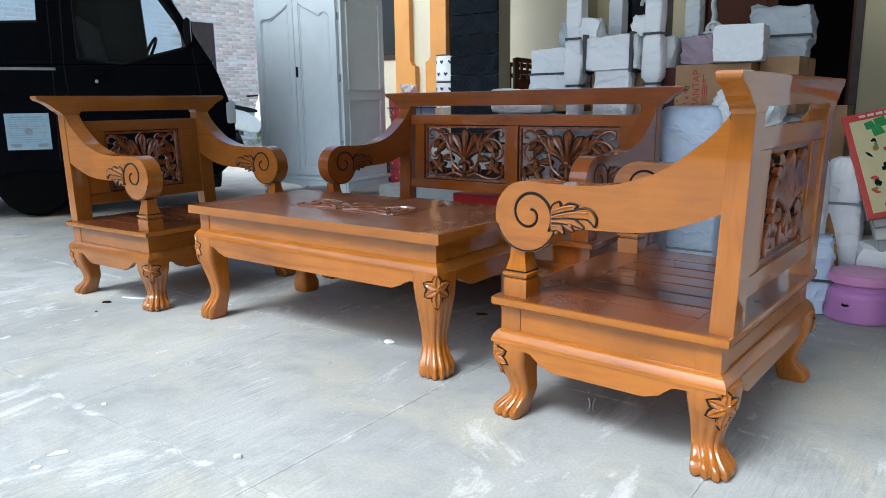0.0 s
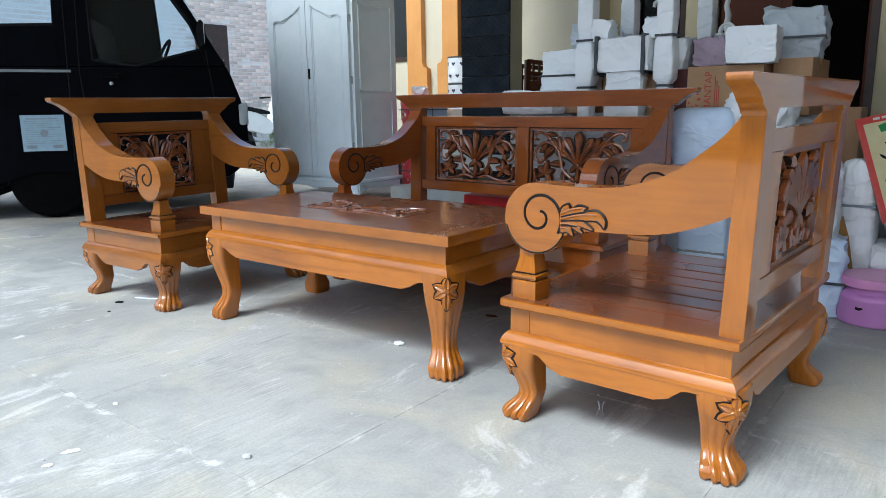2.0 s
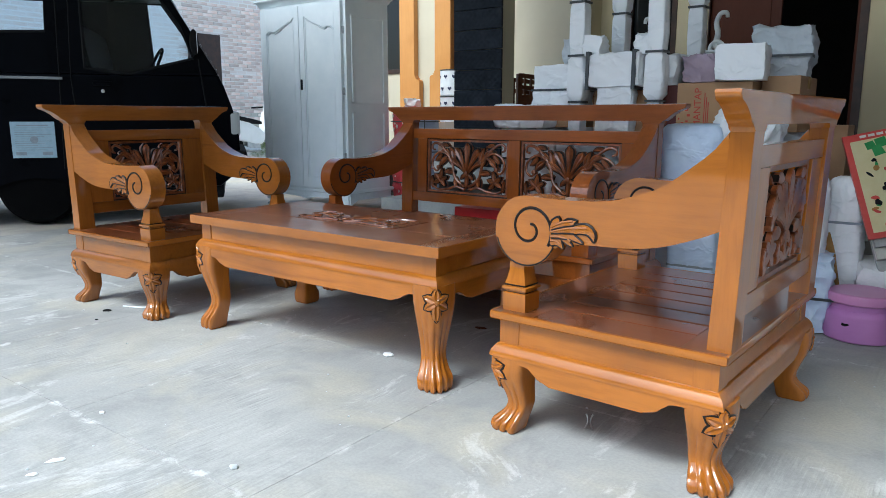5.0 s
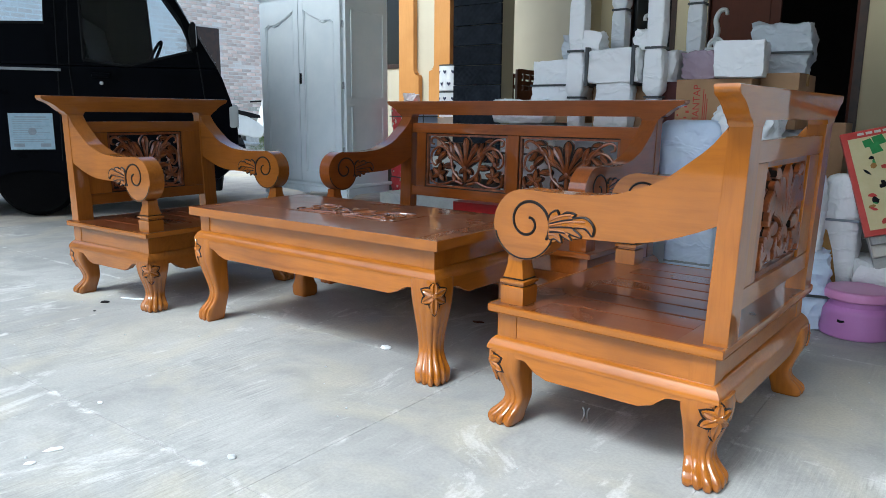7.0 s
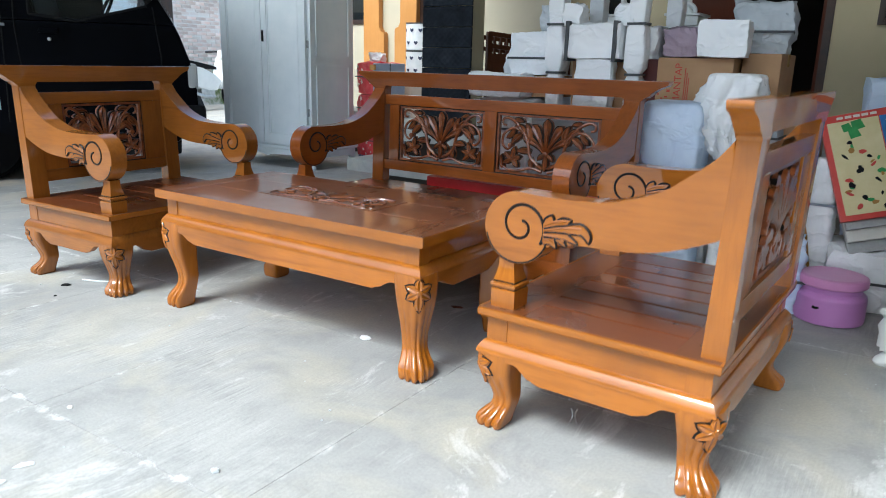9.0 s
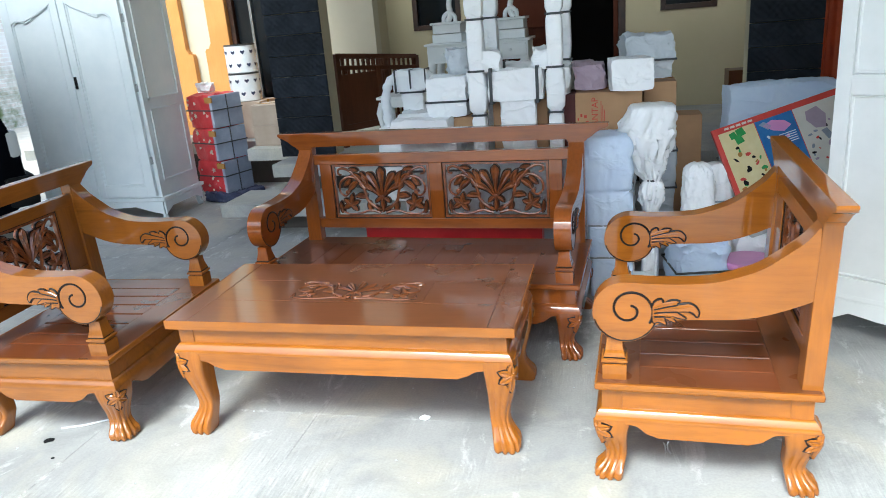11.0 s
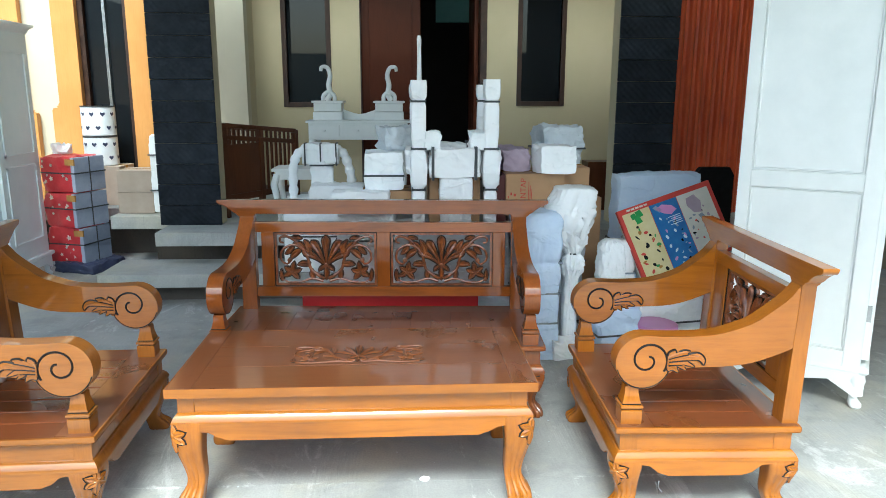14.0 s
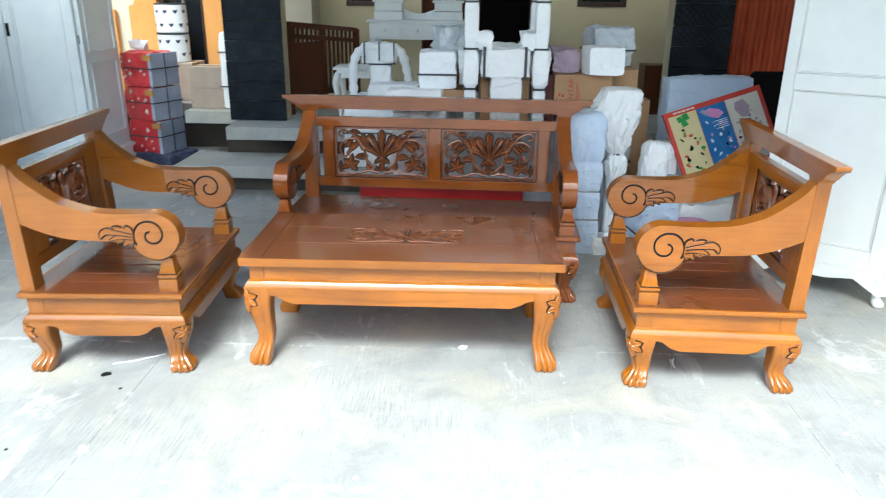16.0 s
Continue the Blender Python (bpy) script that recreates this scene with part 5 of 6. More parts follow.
def upturned_table():
    t = thing("wrapped_table", "upturned small table with four legs wrapped in white foam", "wrapped table", "wrapped goods", pose(-1.415, 3.37, 0.702))
    for k, (x, y, top) in enumerate(((-0.187, -0.235, 0.735), (0.187, -0.235, 0.74), (-0.187, 0.235, 0.72), (0.20, 0.235, 0.72))):
        bm = bmesh.new()
        prof = [(0.036, 0.0), (0.037, 0.16), (0.030, 0.175), (0.030, 0.19), (0.046, 0.21), (0.049, 0.30), (0.044, 0.375), (0.035, 0.385), (0.037, 0.40), (0.042, 0.47), (0.041, 0.60), (0.036, 0.625), (0.034, 0.635), (0.044, 0.655), (0.047, 0.70), (0.045, top)]
        rings = []
        for q, (r, z) in enumerate(prof):
            rings.append([(x + (r * (0.9 + 0.10 * noise.noise((k * 5 + math.cos(g) * 1.5, math.sin(g) * 1.5, z * 14)))) * max(-0.86, min(0.86, 1.25 * math.cos(g))) / 0.86,
                           y + (r * (0.9 + 0.10 * noise.noise((k * 7 + math.cos(g) * 1.5, math.sin(g) * 1.5, z * 11)))) * max(-0.86, min(0.86, 1.25 * math.sin(g))) / 0.86, z) for g in np.linspace(0, 2 * math.pi, 21)[:-1]])
        leg = part("leg", loft(bm, rings), foam_white, t, "leg bound in foam and strap", 50)
        for z, r in ((0.182, 0.030), (0.392, 0.035), (0.630, 0.034)):
            part("strap", strap_round(x - r, x + r, y - r, y + r, z, 0.005), strap_mat, leg)
    for s in (-1, 1):
        bm = soft_block(0.255, 0.10, 0.145, 0.012, 30 + s)
        bmesh.ops.translate(bm, verts=bm.verts, vec=(0.0, s * 0.235, 0.245))
        ap = part("rail", bm, foam_white, t, "", 60)
        for x in (-0.115, 0.105):
            part("strap", boxed(x - 0.007, x + 0.007, s * 0.235 - 0.066, s * 0.235 + 0.066, 0.234, 0.404), strap_mat, ap)
        bm = soft_block(0.10, 0.36, 0.13, 0.014, 35 + s)
        bmesh.ops.translate(bm, verts=bm.verts, vec=(s * 0.19, 0.0, 0.25))
        part("rail", bm, foam_white, t, "", 60)
        bm = soft_block(0.075, 0.09, 0.085, 0.022, 39 + s, 7)
        bmesh.ops.translate(bm, verts=bm.verts, vec=(s * 0.125, -0.21, 0.385))
        part("crumpled_foam", bm, foam_white, t, "", 60)
    bm = soft_block(0.165, 0.07, 0.245, 0.010, 44)
    bmesh.ops.translate(bm, verts=bm.verts, vec=(0.005, -0.235, 0.0))
    part("padding", bm, foam_white, t, "", 60)


upturned_table()
bm = bmesh.new()
lathe(bm, [(0.012, 0), (0.013, 0.02), (0.010, 0.2), (0.012, 0.24), (0.008, 0.26)], 10)
rod = tagged(part("wooden_rod", bm, white_paint), "thin white rod standing in the wrapped table", "rod")
rod.matrix_basis = pose(-1.595, 3.22, 1.40)


def wrapped_chair():
    t = thing("wrapped_chair", "chair with arched back wrapped in white foam", "wrapped chair", "wrapped goods", pose(-2.21, 4.13, 0.702) @ Matrix.Diagonal((1.13, 1.13, 1.13, 1)))
    bm = soft_block(0.20, 0.085, 0.115, 0.010, 40)
    bmesh.ops.translate(bm, verts=bm.verts, vec=(0.0, 0.0, 0.195))
    part("backrest", bm, foam_white, t, "", 60)
    for pts in ([(-0.085, 0, 0.285), (-0.135, 0, 0.250), (-0.160, 0, 0.185), (-0.165, 0, 0.09), (-0.165, 0, 0.0)], [(0.085, 0, 0.285), (0.130, 0, 0.250), (0.158, 0, 0.170), (0.172, 0, 0.09), (0.178, 0, 0.05)]):
        arm = smooth_line(pts, 20)
        part("arm", tube(bmesh.new(), arm, [0.026 + 0.004 * math.sin(k * 1.9) for k in range(21)], 10), foam_white, t, "", 60)
    bm = soft_block(0.115, 0.09, 0.205, 0.010, 41)
    bmesh.ops.translate(bm, verts=bm.verts, vec=(0.005, 0.0, 0))
    part("splat", bm, foam_white, t, "", 60)
    for x in (-0.088, 0.0, 0.088):
        part("strap", boxed(x - 0.004, x + 0.004, -0.050, 0.050, 0.190, 0.316, 0.001), strap_mat, t, "dark strap")
    part("strap", strap_round(-0.058, 0.068, -0.050, 0.050, 0.192), strap_mat, t, "dark strap")
    bm = soft_block(0.30, 0.22, 0.09, 0.012, 42)
    bmesh.ops.translate(bm, verts=bm.verts, vec=(0.10, -0.10, 0))
    part("seat", bm, foam_white, t, "", 60)


wrapped_chair()

# brown carton with a printed word, and soft parcels on it
t = carton("brown carton with red printing under wrapped parcels", -0.985, 3.33, 0.737, 0.31, 0.34, 0.222, 0, carton_mat)
cu = bpy.data.curves.new("print", "FONT")
cu.body, cu.size, cu.align_x, cu.extrude = "MANTAP", 0.042, "CENTER", 0.0004
tx = new("print", cu)
tx.data.materials.append(red_ink)
tx.parent = t
tx.matrix_basis = pose(-0.050, -0.1712, 0.115, 90, 0, 0) @ pose(0, 0, 0, 0, 0, 90)
for k in range(3):
    bm = bmesh.new()
    box(bm, -0.036 + 0.008 * k, -0.033 + 0.008 * k, -0.172, -0.1702, 0.05, 0.18 - 0.02 * k)
    part("printed_bar", bm, red_ink, t)
for g in range(7):
    a = 0.9 * g
    bm = bmesh.new()
    box(bm, -0.127 + 0.020 * math.cos(a), -0.117 + 0.024 * math.cos(a), -0.172, -0.1702, 0.08 + 0.03 * math.sin(a), 0.09 + 0.035 * math.sin(a))
    part("printed_mark", bm, red_ink, t)
package("package", "white foam-wrapped box with a smooth face on a carton", -0.885, 3.20, 0.962, 0.19, 0.19, 0.145, foam_white, 6, 9, 0.006)
package("package", "crumpled grey foam sheet round goods on the carton", -0.805, 3.51, 0.984, 0.22, 0.20, 0.20, foam_grey, 8, 10, 0.022, (0.45,))
carton("brown carton under crumpled grey foam", -0.745, 3.43, 0.752, 0.15, 0.34, 0.23)
carton("narrow maroon carton beside the wrapped table", -1.174, 3.31, 0.702, 0.080, 0.24, 0.250, 0, maroon_card, False)
package("package", "mauve foam bundle beside the wrapped boxes", -1.075, 3.36, 0.962, 0.12, 0.24, 0.12, lilac_foam, 0, 11, 0.02)

# tall bluish bundle beside the settee
def draped(rings, seed, folds=9, deep=0.10, p=4.0, n=96):
    """Loose sheet hung and tied round goods: smooth folds that wander from ring to ring.
    rings: (x, y, z, half width x, half width y, fold depth)."""
    bm = bmesh.new()
    fine = smooth_line(rings, 46)
    rows = []
    for k, (x, y, z, a, b, f) in enumerate(fine):
        row = []
        for j in range(n):
            g = 2 * math.pi * j / n
            c, d = math.cos(g), math.sin(g)
            r = 1 / (abs(c) ** p + abs(d) ** p) ** (1 / p)
            q = Vector((c * 1.3 + seed, d * 1.3, z * 5))
            w = noise.noise(q * 1.7) * 2.2
            wave = math.sin(folds * g + w * 2.5 + z * 9) * 0.5 + (1 - abs(noise.noise(q * 2.6 + Vector((0, 0, z * 6))))) ** 5 * 1.2 - 0.4
            wave += noise.noise(q * 6) * 0.5
            r *= 1 + deep * f * wave
            row.append((x + a * r * c, y + b * r * d, z + 0.012 * f * noise.noise(q * 3 + Vector((5, 1, 2)))))
        rows.append(row)
    return loft(bm, rows)


t = thing("package", "tall bundle in bluish white foam tied beside the settee", "package", "wrapped goods", pose(-0.985, 3.04, 0))
rings = [(0.012, 0, 0.001, 0.098, 0.085, 0.5), (0.012, 0, 0.10, 0.100, 0.088, 0.5), (0.010, 0, 0.19, 0.096, 0.085, 0.4), (0.009, 0, 0.20, 0.092, 0.08, 0.2), (0.008, 0, 0.21, 0.097, 0.086, 0.4), (0.005, 0, 0.33, 0.100, 0.09, 0.6),
         (0.0, 0, 0.36, 0.097, 0.085, 0.2), (0.0, 0, 0.38, 0.102, 0.09, 0.5), (0.0, 0, 0.49, 0.108, 0.095, 0.8), (-0.004, 0, 0.525, 0.106, 0.09, 0.3), (-0.008, 0, 0.55, 0.114, 0.10, 0.9), (-0.014, 0, 0.66, 0.122, 0.105, 1.2),
         (-0.018, 0, 0.75, 0.122, 0.105, 1.0), (-0.018, 0, 0.780, 0.110, 0.095, 0.6), (-0.018, 0, 0.788, 0.08, 0.07, 0.2)]
part("wrapping", draped(rings, 3, 3, 0.055, 12.0), foam_blue, t, "", 60)
for z, w in ((0.20, 0.094), (0.36, 0.099), (0.525, 0.108)):
    part("strap", strap_round(0.006 - w, 0.006 + w, -0.084, 0.084, z, 0.002), ink_grey, t, "thin grey tie")
t = thing("package", "white foam sack tied at its neck, drooping over post", "package", "wrapped goods", pose(-0.80, 3.09, 0))
rings = [(0.01, 0.02, 0.001, 0.042, 0.045, 0.8), (0.01, 0.02, 0.20, 0.036, 0.04, 1.0), (0.01, 0.02, 0.38, 0.034, 0.04, 1.2), (0.012, 0.0, 0.46, 0.050, 0.05, 2.0), (0.015, 0.0, 0.52, 0.046, 0.05, 1.6), (0.015, 0.0, 0.545, 0.034, 0.034, 1.2),
         (0.008, 0.0, 0.575, 0.050, 0.05, 2.0), (-0.008, 0, 0.64, 0.082, 0.08, 2.0), (-0.02, 0, 0.72, 0.112, 0.10, 1.7), (-0.012, 0, 0.80, 0.116, 0.10, 1.2), (0.008, 0.0, 0.875, 0.104, 0.095, 0.7), (0.010, 0, 0.896, 0.096, 0.09, 0.4), (0.010, 0, 0.902, 0.07, 0.07, 0.1)]
part("sack", draped(rings, 11, 6, 0.12, 5.0), foam_white, t, "", 60)
part("tie", lathe(bmesh.new(), [(0.030, 0.540), (0.038, 0.543), (0.038, 0.550), (0.030, 0.553)], 20, 0.015, 0.0), strap_mat, t, "black tie")
package("package", "small white foam parcel on the floor beside the post", -0.845, 2.99, 0.0, 0.12, 0.10, 0.11, foam_white, 8, 27, 0.015)
t = thing("package", "rounded white foam bundle standing behind the lilac stool", "package", "wrapped goods", pose(-0.575, 3.10, 0.282))
rings = [(0, 0, 0.001, 0.07, 0.07, 0.6), (0, 0, 0.12, 0.072, 0.07, 1.0), (0, 0, 0.24, 0.070, 0.066, 1.2), (-0.004, 0, 0.31, 0.058, 0.055, 1.2), (-0.006, 0, 0.335, 0.03, 0.03, 0.5)]
part("wrapping", draped(rings, 17, 6, 0.07), foam_white, t, "", 60)
package("package", "low bluish foam parcel beside the lilac stool", -0.58, 3.06, 0.0, 0.22, 0.25, 0.28, foam_blue, 10, 15, 0.02, (0.5,))
t = thing("package", "rounded white foam bundle bound with brown tape", "package", "wrapped goods", pose(-0.47, 3.28, 0))
rings = [(0, 0, 0.001, 0.078, 0.075, 0.6), (0, 0, 0.20, 0.080, 0.075, 0.8), (0, 0, 0.36, 0.078, 0.07, 0.6), (0, 0, 0.40, 0.070, 0.066, 0.2), (0, 0, 0.43, 0.074, 0.07, 0.7), (0, 0, 0.52, 0.070, 0.065, 1.0), (0, 0, 0.565, 0.055, 0.05, 0.8), (0, 0, 0.58, 0.03, 0.03, 0.3)]
part("wrapping", draped(rings, 23, 5, 0.07), foam_white, t, "", 60)
part("strap", strap_round(-0.073, 0.073, -0.069, 0.069, 0.40, 0.002), ink_grey, t, "thin grey tie")
part("tape", prism(bmesh.new(), [(-0.075, 0.37), (-0.030, 0.36), (-0.005, 0.28), (0.030, 0.10), (0.045, 0.03), (0.010, 0.02), (-0.010, 0.10), (-0.040, 0.28)], -0.094, -0.086, lambda a, b, d: (a, d, b), 0.002), tape_mat, t, "shiny brown tape")
carton("tall narrow brown carton behind the game board", -0.60, 3.62, 0.0, 0.16, 0.18, 0.78, 0, None, False)
package("package", "wide pale foam-wrapped panel behind the game board", -0.12, 3.76, 0.0, 0.54, 0.12, 0.90, foam_blue, 6, 18, 0.012, (0.55,))
package("package", "low white foam parcel under the game board", -0.15, 3.34, 0.0, 0.50, 0.28, 0.24, foam_white, 10, 19, 0.02, (0.5,))
package("package", "grey foam parcel next to the carton stack", -0.74, 3.45, 0.0, 0.15, 0.24, 0.75, foam_grey, 0, 24, 0.012, (0.6, 0.85))


t = thing("stacked_chairs", "black plastic chair backs stacked behind the leaning board", "chair", at=pose(0.36, 3.98, 0))
for k in range(2):
    part("backrest", prism(bmesh.new(), [(-0.14, 0.40), (0.12, 0.40), (0.12, 0.86), (0.09, 0.91), (-0.10, 0.91), (-0.14, 0.86)], 0.035 * k, 0.035 * k + 0.025, lambda a, b, d: (a, d, b), 0.006), rubber, t)
    part("seat", boxed(-0.14, 0.12, -0.30 + 0.03 * k, 0.035 * k, 0.38 + 0.03 * k, 0.405 + 0.03 * k, 0.006), rubber, t)
for x in (-0.13, 0.11):
    for y in (-0.27, 0.04):
        part("leg", boxed(x - 0.015, x + 0.015, y - 0.015, y + 0.015, 0, 0.39, 0.004), rubber, t)


def plastic_stool():
    t = thing("stool", "round lilac plastic stool with a pink lid", "stool", at=pose(-0.345, 3.015, 0))
    part("drum", lathe(bmesh.new(), [(0.112, 0), (0.122, 0.004), (0.125, 0.012), (0.124, 0.095), (0.121, 0.106), (0.113, 0.113), (0.106, 0.118), (0.104, 0.140), (0.09, 0.142)], 48), pink_plastic, t)
    part("lid", lathe(bmesh.new(), [(0.09, 0.140), (0.116, 0.140), (0.1215, 0.145), (0.122, 0.165), (0.118, 0.174), (0.106, 0.178), (0.095, 0.175), (0.05, 0.174), (0.0005, 0.174)], 48), pink_lid, t, "pink round lid")
    bm = bmesh.new()
    prism(bm, [(-0.014, -0.003), (0.0, -0.006), (0.013, 0.000), (0.010, 0.006), (-0.004, 0.004), (-0.012, 0.007)], 0, 0.002, lambda a, b, d: (a, b, d))
    part("scuff", bm, rubber, t, "dark scuff mark").matrix_basis = pose(-0.034, -0.1195, 0.068, 90, 0, -16)


plastic_stool()


def game_board():
    """A printed board leaning on wrapped goods, tilted sideways."""
    o = Vector((-0.505, 3.275, 0.735))
    u = Vector((0.60, 0.225, 0.150)).normalized()
    v = Vector((0.215, -0.12, -0.40))
    v = (v - u * v.dot(u)).normalized()
    nrm = u.cross(v).normalized()
    if nrm.y > 0:
        nrm = -nrm
    m = Matrix((u, v, nrm)).transposed().to_4x4()
    m.translation = o
    t = thing("game_board", "printed board with red rim and cream, blue and white columns", "board", at=m)
    w, h = 0.66, 0.43
    part("board", boxed(0, w, 0, h, -0.018, 0, 0.002), board_red, t)
    for x0, x1, mt, lb in ((0.022, 0.205, board_yellow, "cream column"), (0.209, 0.40, board_blue, "blue column"), (0.404, w - 0.03, board_white, "white column")):
        col = part("column", boxed(x0, x1, 0.030, h - 0.022, 0.0002, 0.0015), mt, t, lb)
        random.seed(lb)
        inks = {board_yellow: (rubber, rubber, green_ink, tape_mat, board_red), board_blue: (paper_white, gift_blue, pink_lid, paper_white, rubber), board_white: (ink_grey, lilac_foam, board_red, rubber, ink_grey)}[mt]
        for k in range(26):
            cx, cy, r = random.uniform(x0 + 0.022, x1 - 0.022), 0.12 + 0.0108 * k, random.uniform(0.006, 0.015)
            a0, q = random.uniform(0, 3.14), random.uniform(0.35, 0.9)
            pts = []
            for g in np.linspace(0, 2 * math.pi, 9)[:-1]:
                e, f = r * random.uniform(0.8, 1.3) * math.cos(g), r * q * random.uniform(0.7, 1.2) * math.sin(g)
                pts.append((cx + e * math.cos(a0) - f * math.sin(a0), cy + e * math.sin(a0) + f * math.cos(a0)))
            part("printed_shape", prism(bmesh.new(), pts, 0.0016, 0.0020 + 0.00002 * k, lambda a, b, d: (a, b, d)), inks[k % 5], col)
    for dx, dy, e in ((0.05, 0.045, 0.030), (0.085, 0.036, 0.038), (0.070, 0.072, 0.034)):
        part("printed_shape", prism(bmesh.new(), [(0.02 + dx, dy), (0.02 + dx + e, dy - 0.006), (0.03 + dx + e, dy + e * 0.8), (0.025 + dx, dy + e)], 0.0016, 0.0026 + dx * 0.004, lambda a, b, d: (a, b, d)), green_ink, t)
    for pts, mt in (([(0.24, 0.06), (0.29, 0.045), (0.35, 0.065), (0.375, 0.095), (0.33, 0.115), (0.28, 0.095)], pink_lid), ([(0.46, 0.06), (0.52, 0.05), (0.55, 0.10), (0.53, 0.16), (0.48, 0.15), (0.45, 0.10)], lilac_foam),
                    ([(0.225, 0.05), (0.25, 0.04), (0.28, 0.07), (0.26, 0.085)], gift_blue), ([(0.50, 0.17), (0.53, 0.165), (0.55, 0.21), (0.52, 0.22)], ink_grey)):
        part("printed_shape", prism(bmesh.new(), pts, 0.0016, 0.0030, lambda a, b, d: (a, b, d)), mt, t)
    for k in range(5):
        part("printed_bar", boxed(0.30 + 0.018 * (k % 2), 0.385, 0.125 + 0.011 * k, 0.129 + 0.011 * k, 0.0016, 0.0024), paper_white, t)
        part("printed_bar", boxed(0.06 + 0.03 * k, 0.083 + 0.03 * k, 0.010, 0.020, 0.0002, 0.0012), board_white, t)
    # boards of the same stack under it
    for k in range(3):
        part("under_board", boxed(0.02, w + 0.01, 0.03 + 0.05 * k, h + 0.03 + 0.045 * k, -0.040 - 0.022 * k, -0.020 - 0.022 * k, 0.002), board_white if k % 2 else step_mat, t, "pale board under the printed one")


game_board()

# ---- the terrace ----
def dresser():
    t = thing("dressing_table", "white painted dressing table with two swan-neck mirror posts", "dressing table", at=pose(-2.056, 5.80, 0.43))
    hx = 0.43
    part("top", boxed(-hx - 0.012, hx + 0.012, -0.20, 0.20, 0.70, 0.72, 0.005), white_paint, t)
    part("case", boxed(-hx + 0.01, hx - 0.01, -0.185, 0.19, 0.56, 0.70, 0.004), white_paint, t)
    for x0, x1 in ((-0.405, -0.155), (-0.145, 0.145), (0.155, 0.405)):
        d = part("drawer", boxed(x0, x1, -0.200, -0.184, 0.585, 0.685, 0.004), white_paint, t)
        part("knob", lathe(bmesh.new(), [(0.010, 0), (0.012, 0.010), (0.006, 0.016)], 10), white_paint, d).matrix_basis = pose((x0 + x1) / 2, -0.199, 0.635, 90, 0, 0)
    for s in (-1, 1):
        for y in (-0.16, 0.16):
            part("leg", tube(bmesh.new(), [(s * 0.385, y, 0.565), (s * 0.40, y * 1.06, 0.45), (s * 0.39, y, 0.25), (s * 0.385, y, 0.06), (s * 0.40, y * 1.05, 0.0)], [0.036, 0.034, 0.022, 0.017, 0.024], 12), white_paint, t)
        c = s * 0.262
        for z0, z1, w in ((0.72, 0.79, 0.125), (0.795, 0.865, 0.118)):
            part("small_drawer", boxed(c - w, c + w, -0.10, 0.17, z0, z1, 0.004), white_paint, t)
        part("drawer_top", boxed(c - 0.135, c + 0.135, -0.115, 0.18, 0.866, 0.884, 0.004), white_paint, t)
        bm = bmesh.new()
        neck = smooth_line([(c + s * 0.02, 0.06, 0.884), (c - s * 0.010, 0.06, 0.94), (c + s * 0.0, 0.06, 1.02), (c - s * 0.015, 0.06, 1.10), (c + s * 0.01, 0.06, 1.165), (c + s * 0.055, 0.06, 1.17), (c + s * 0.065, 0.06, 1.135)], 24)
        tube(bm, neck, [0.026 - 0.012 * k / 24 for k in range(25)], 10)
        part("mirror_post", bm, white_paint, t, "swan-neck scrolled post")
        bm = bmesh.new()
        tube(bm, smooth_line([(c - 0.05, 0.05, 0.884), (c - 0.045, 0.05, 0.93), (c, 0.05, 0.96), (c + 0.045, 0.05, 0.93), (c + 0.05, 0.05, 0.884)], 12), 0.018, 8)
        part("post_scroll", bm, white_paint, t)
    back = [(-0.19, 0.72), (0.19, 0.72), (0.19, 0.83), (0.12, 0.80), (0.05, 0.772), (0, 0.768), (-0.05, 0.772), (-0.12, 0.80), (-0.19, 0.83)]
    part("back_board", prism(bmesh.new(), back, 0.10, 0.125, lambda a, b, d: (a, d, b), 0.004), white_paint, t)


dresser()


def white_side_table():
    t = thing("side_table", "small white side table with curved legs", "side table", at=pose(-2.42, 4.75, 0.43))
    part("top", boxed(-0.20, 0.20, -0.16, 0.16, 0.395, 0.415, 0.006), white_paint, t)
    part("apron", boxed(-0.175, 0.175, -0.135, 0.135, 0.335, 0.395, 0.005), white_paint, t)
    for sx in (-1, 1):
        for sy in (-1, 1):
            part("leg", tube(bmesh.new(), [(sx * 0.165, sy * 0.125, 0.37), (sx * 0.185, sy * 0.14, 0.30), (sx * 0.165, sy * 0.125, 0.15), (sx * 0.155, sy * 0.118, 0.05), (sx * 0.172, sy * 0.13, 0.0)], [0.026, 0.027, 0.018, 0.014, 0.020], 10), white_paint, t)


white_side_table()


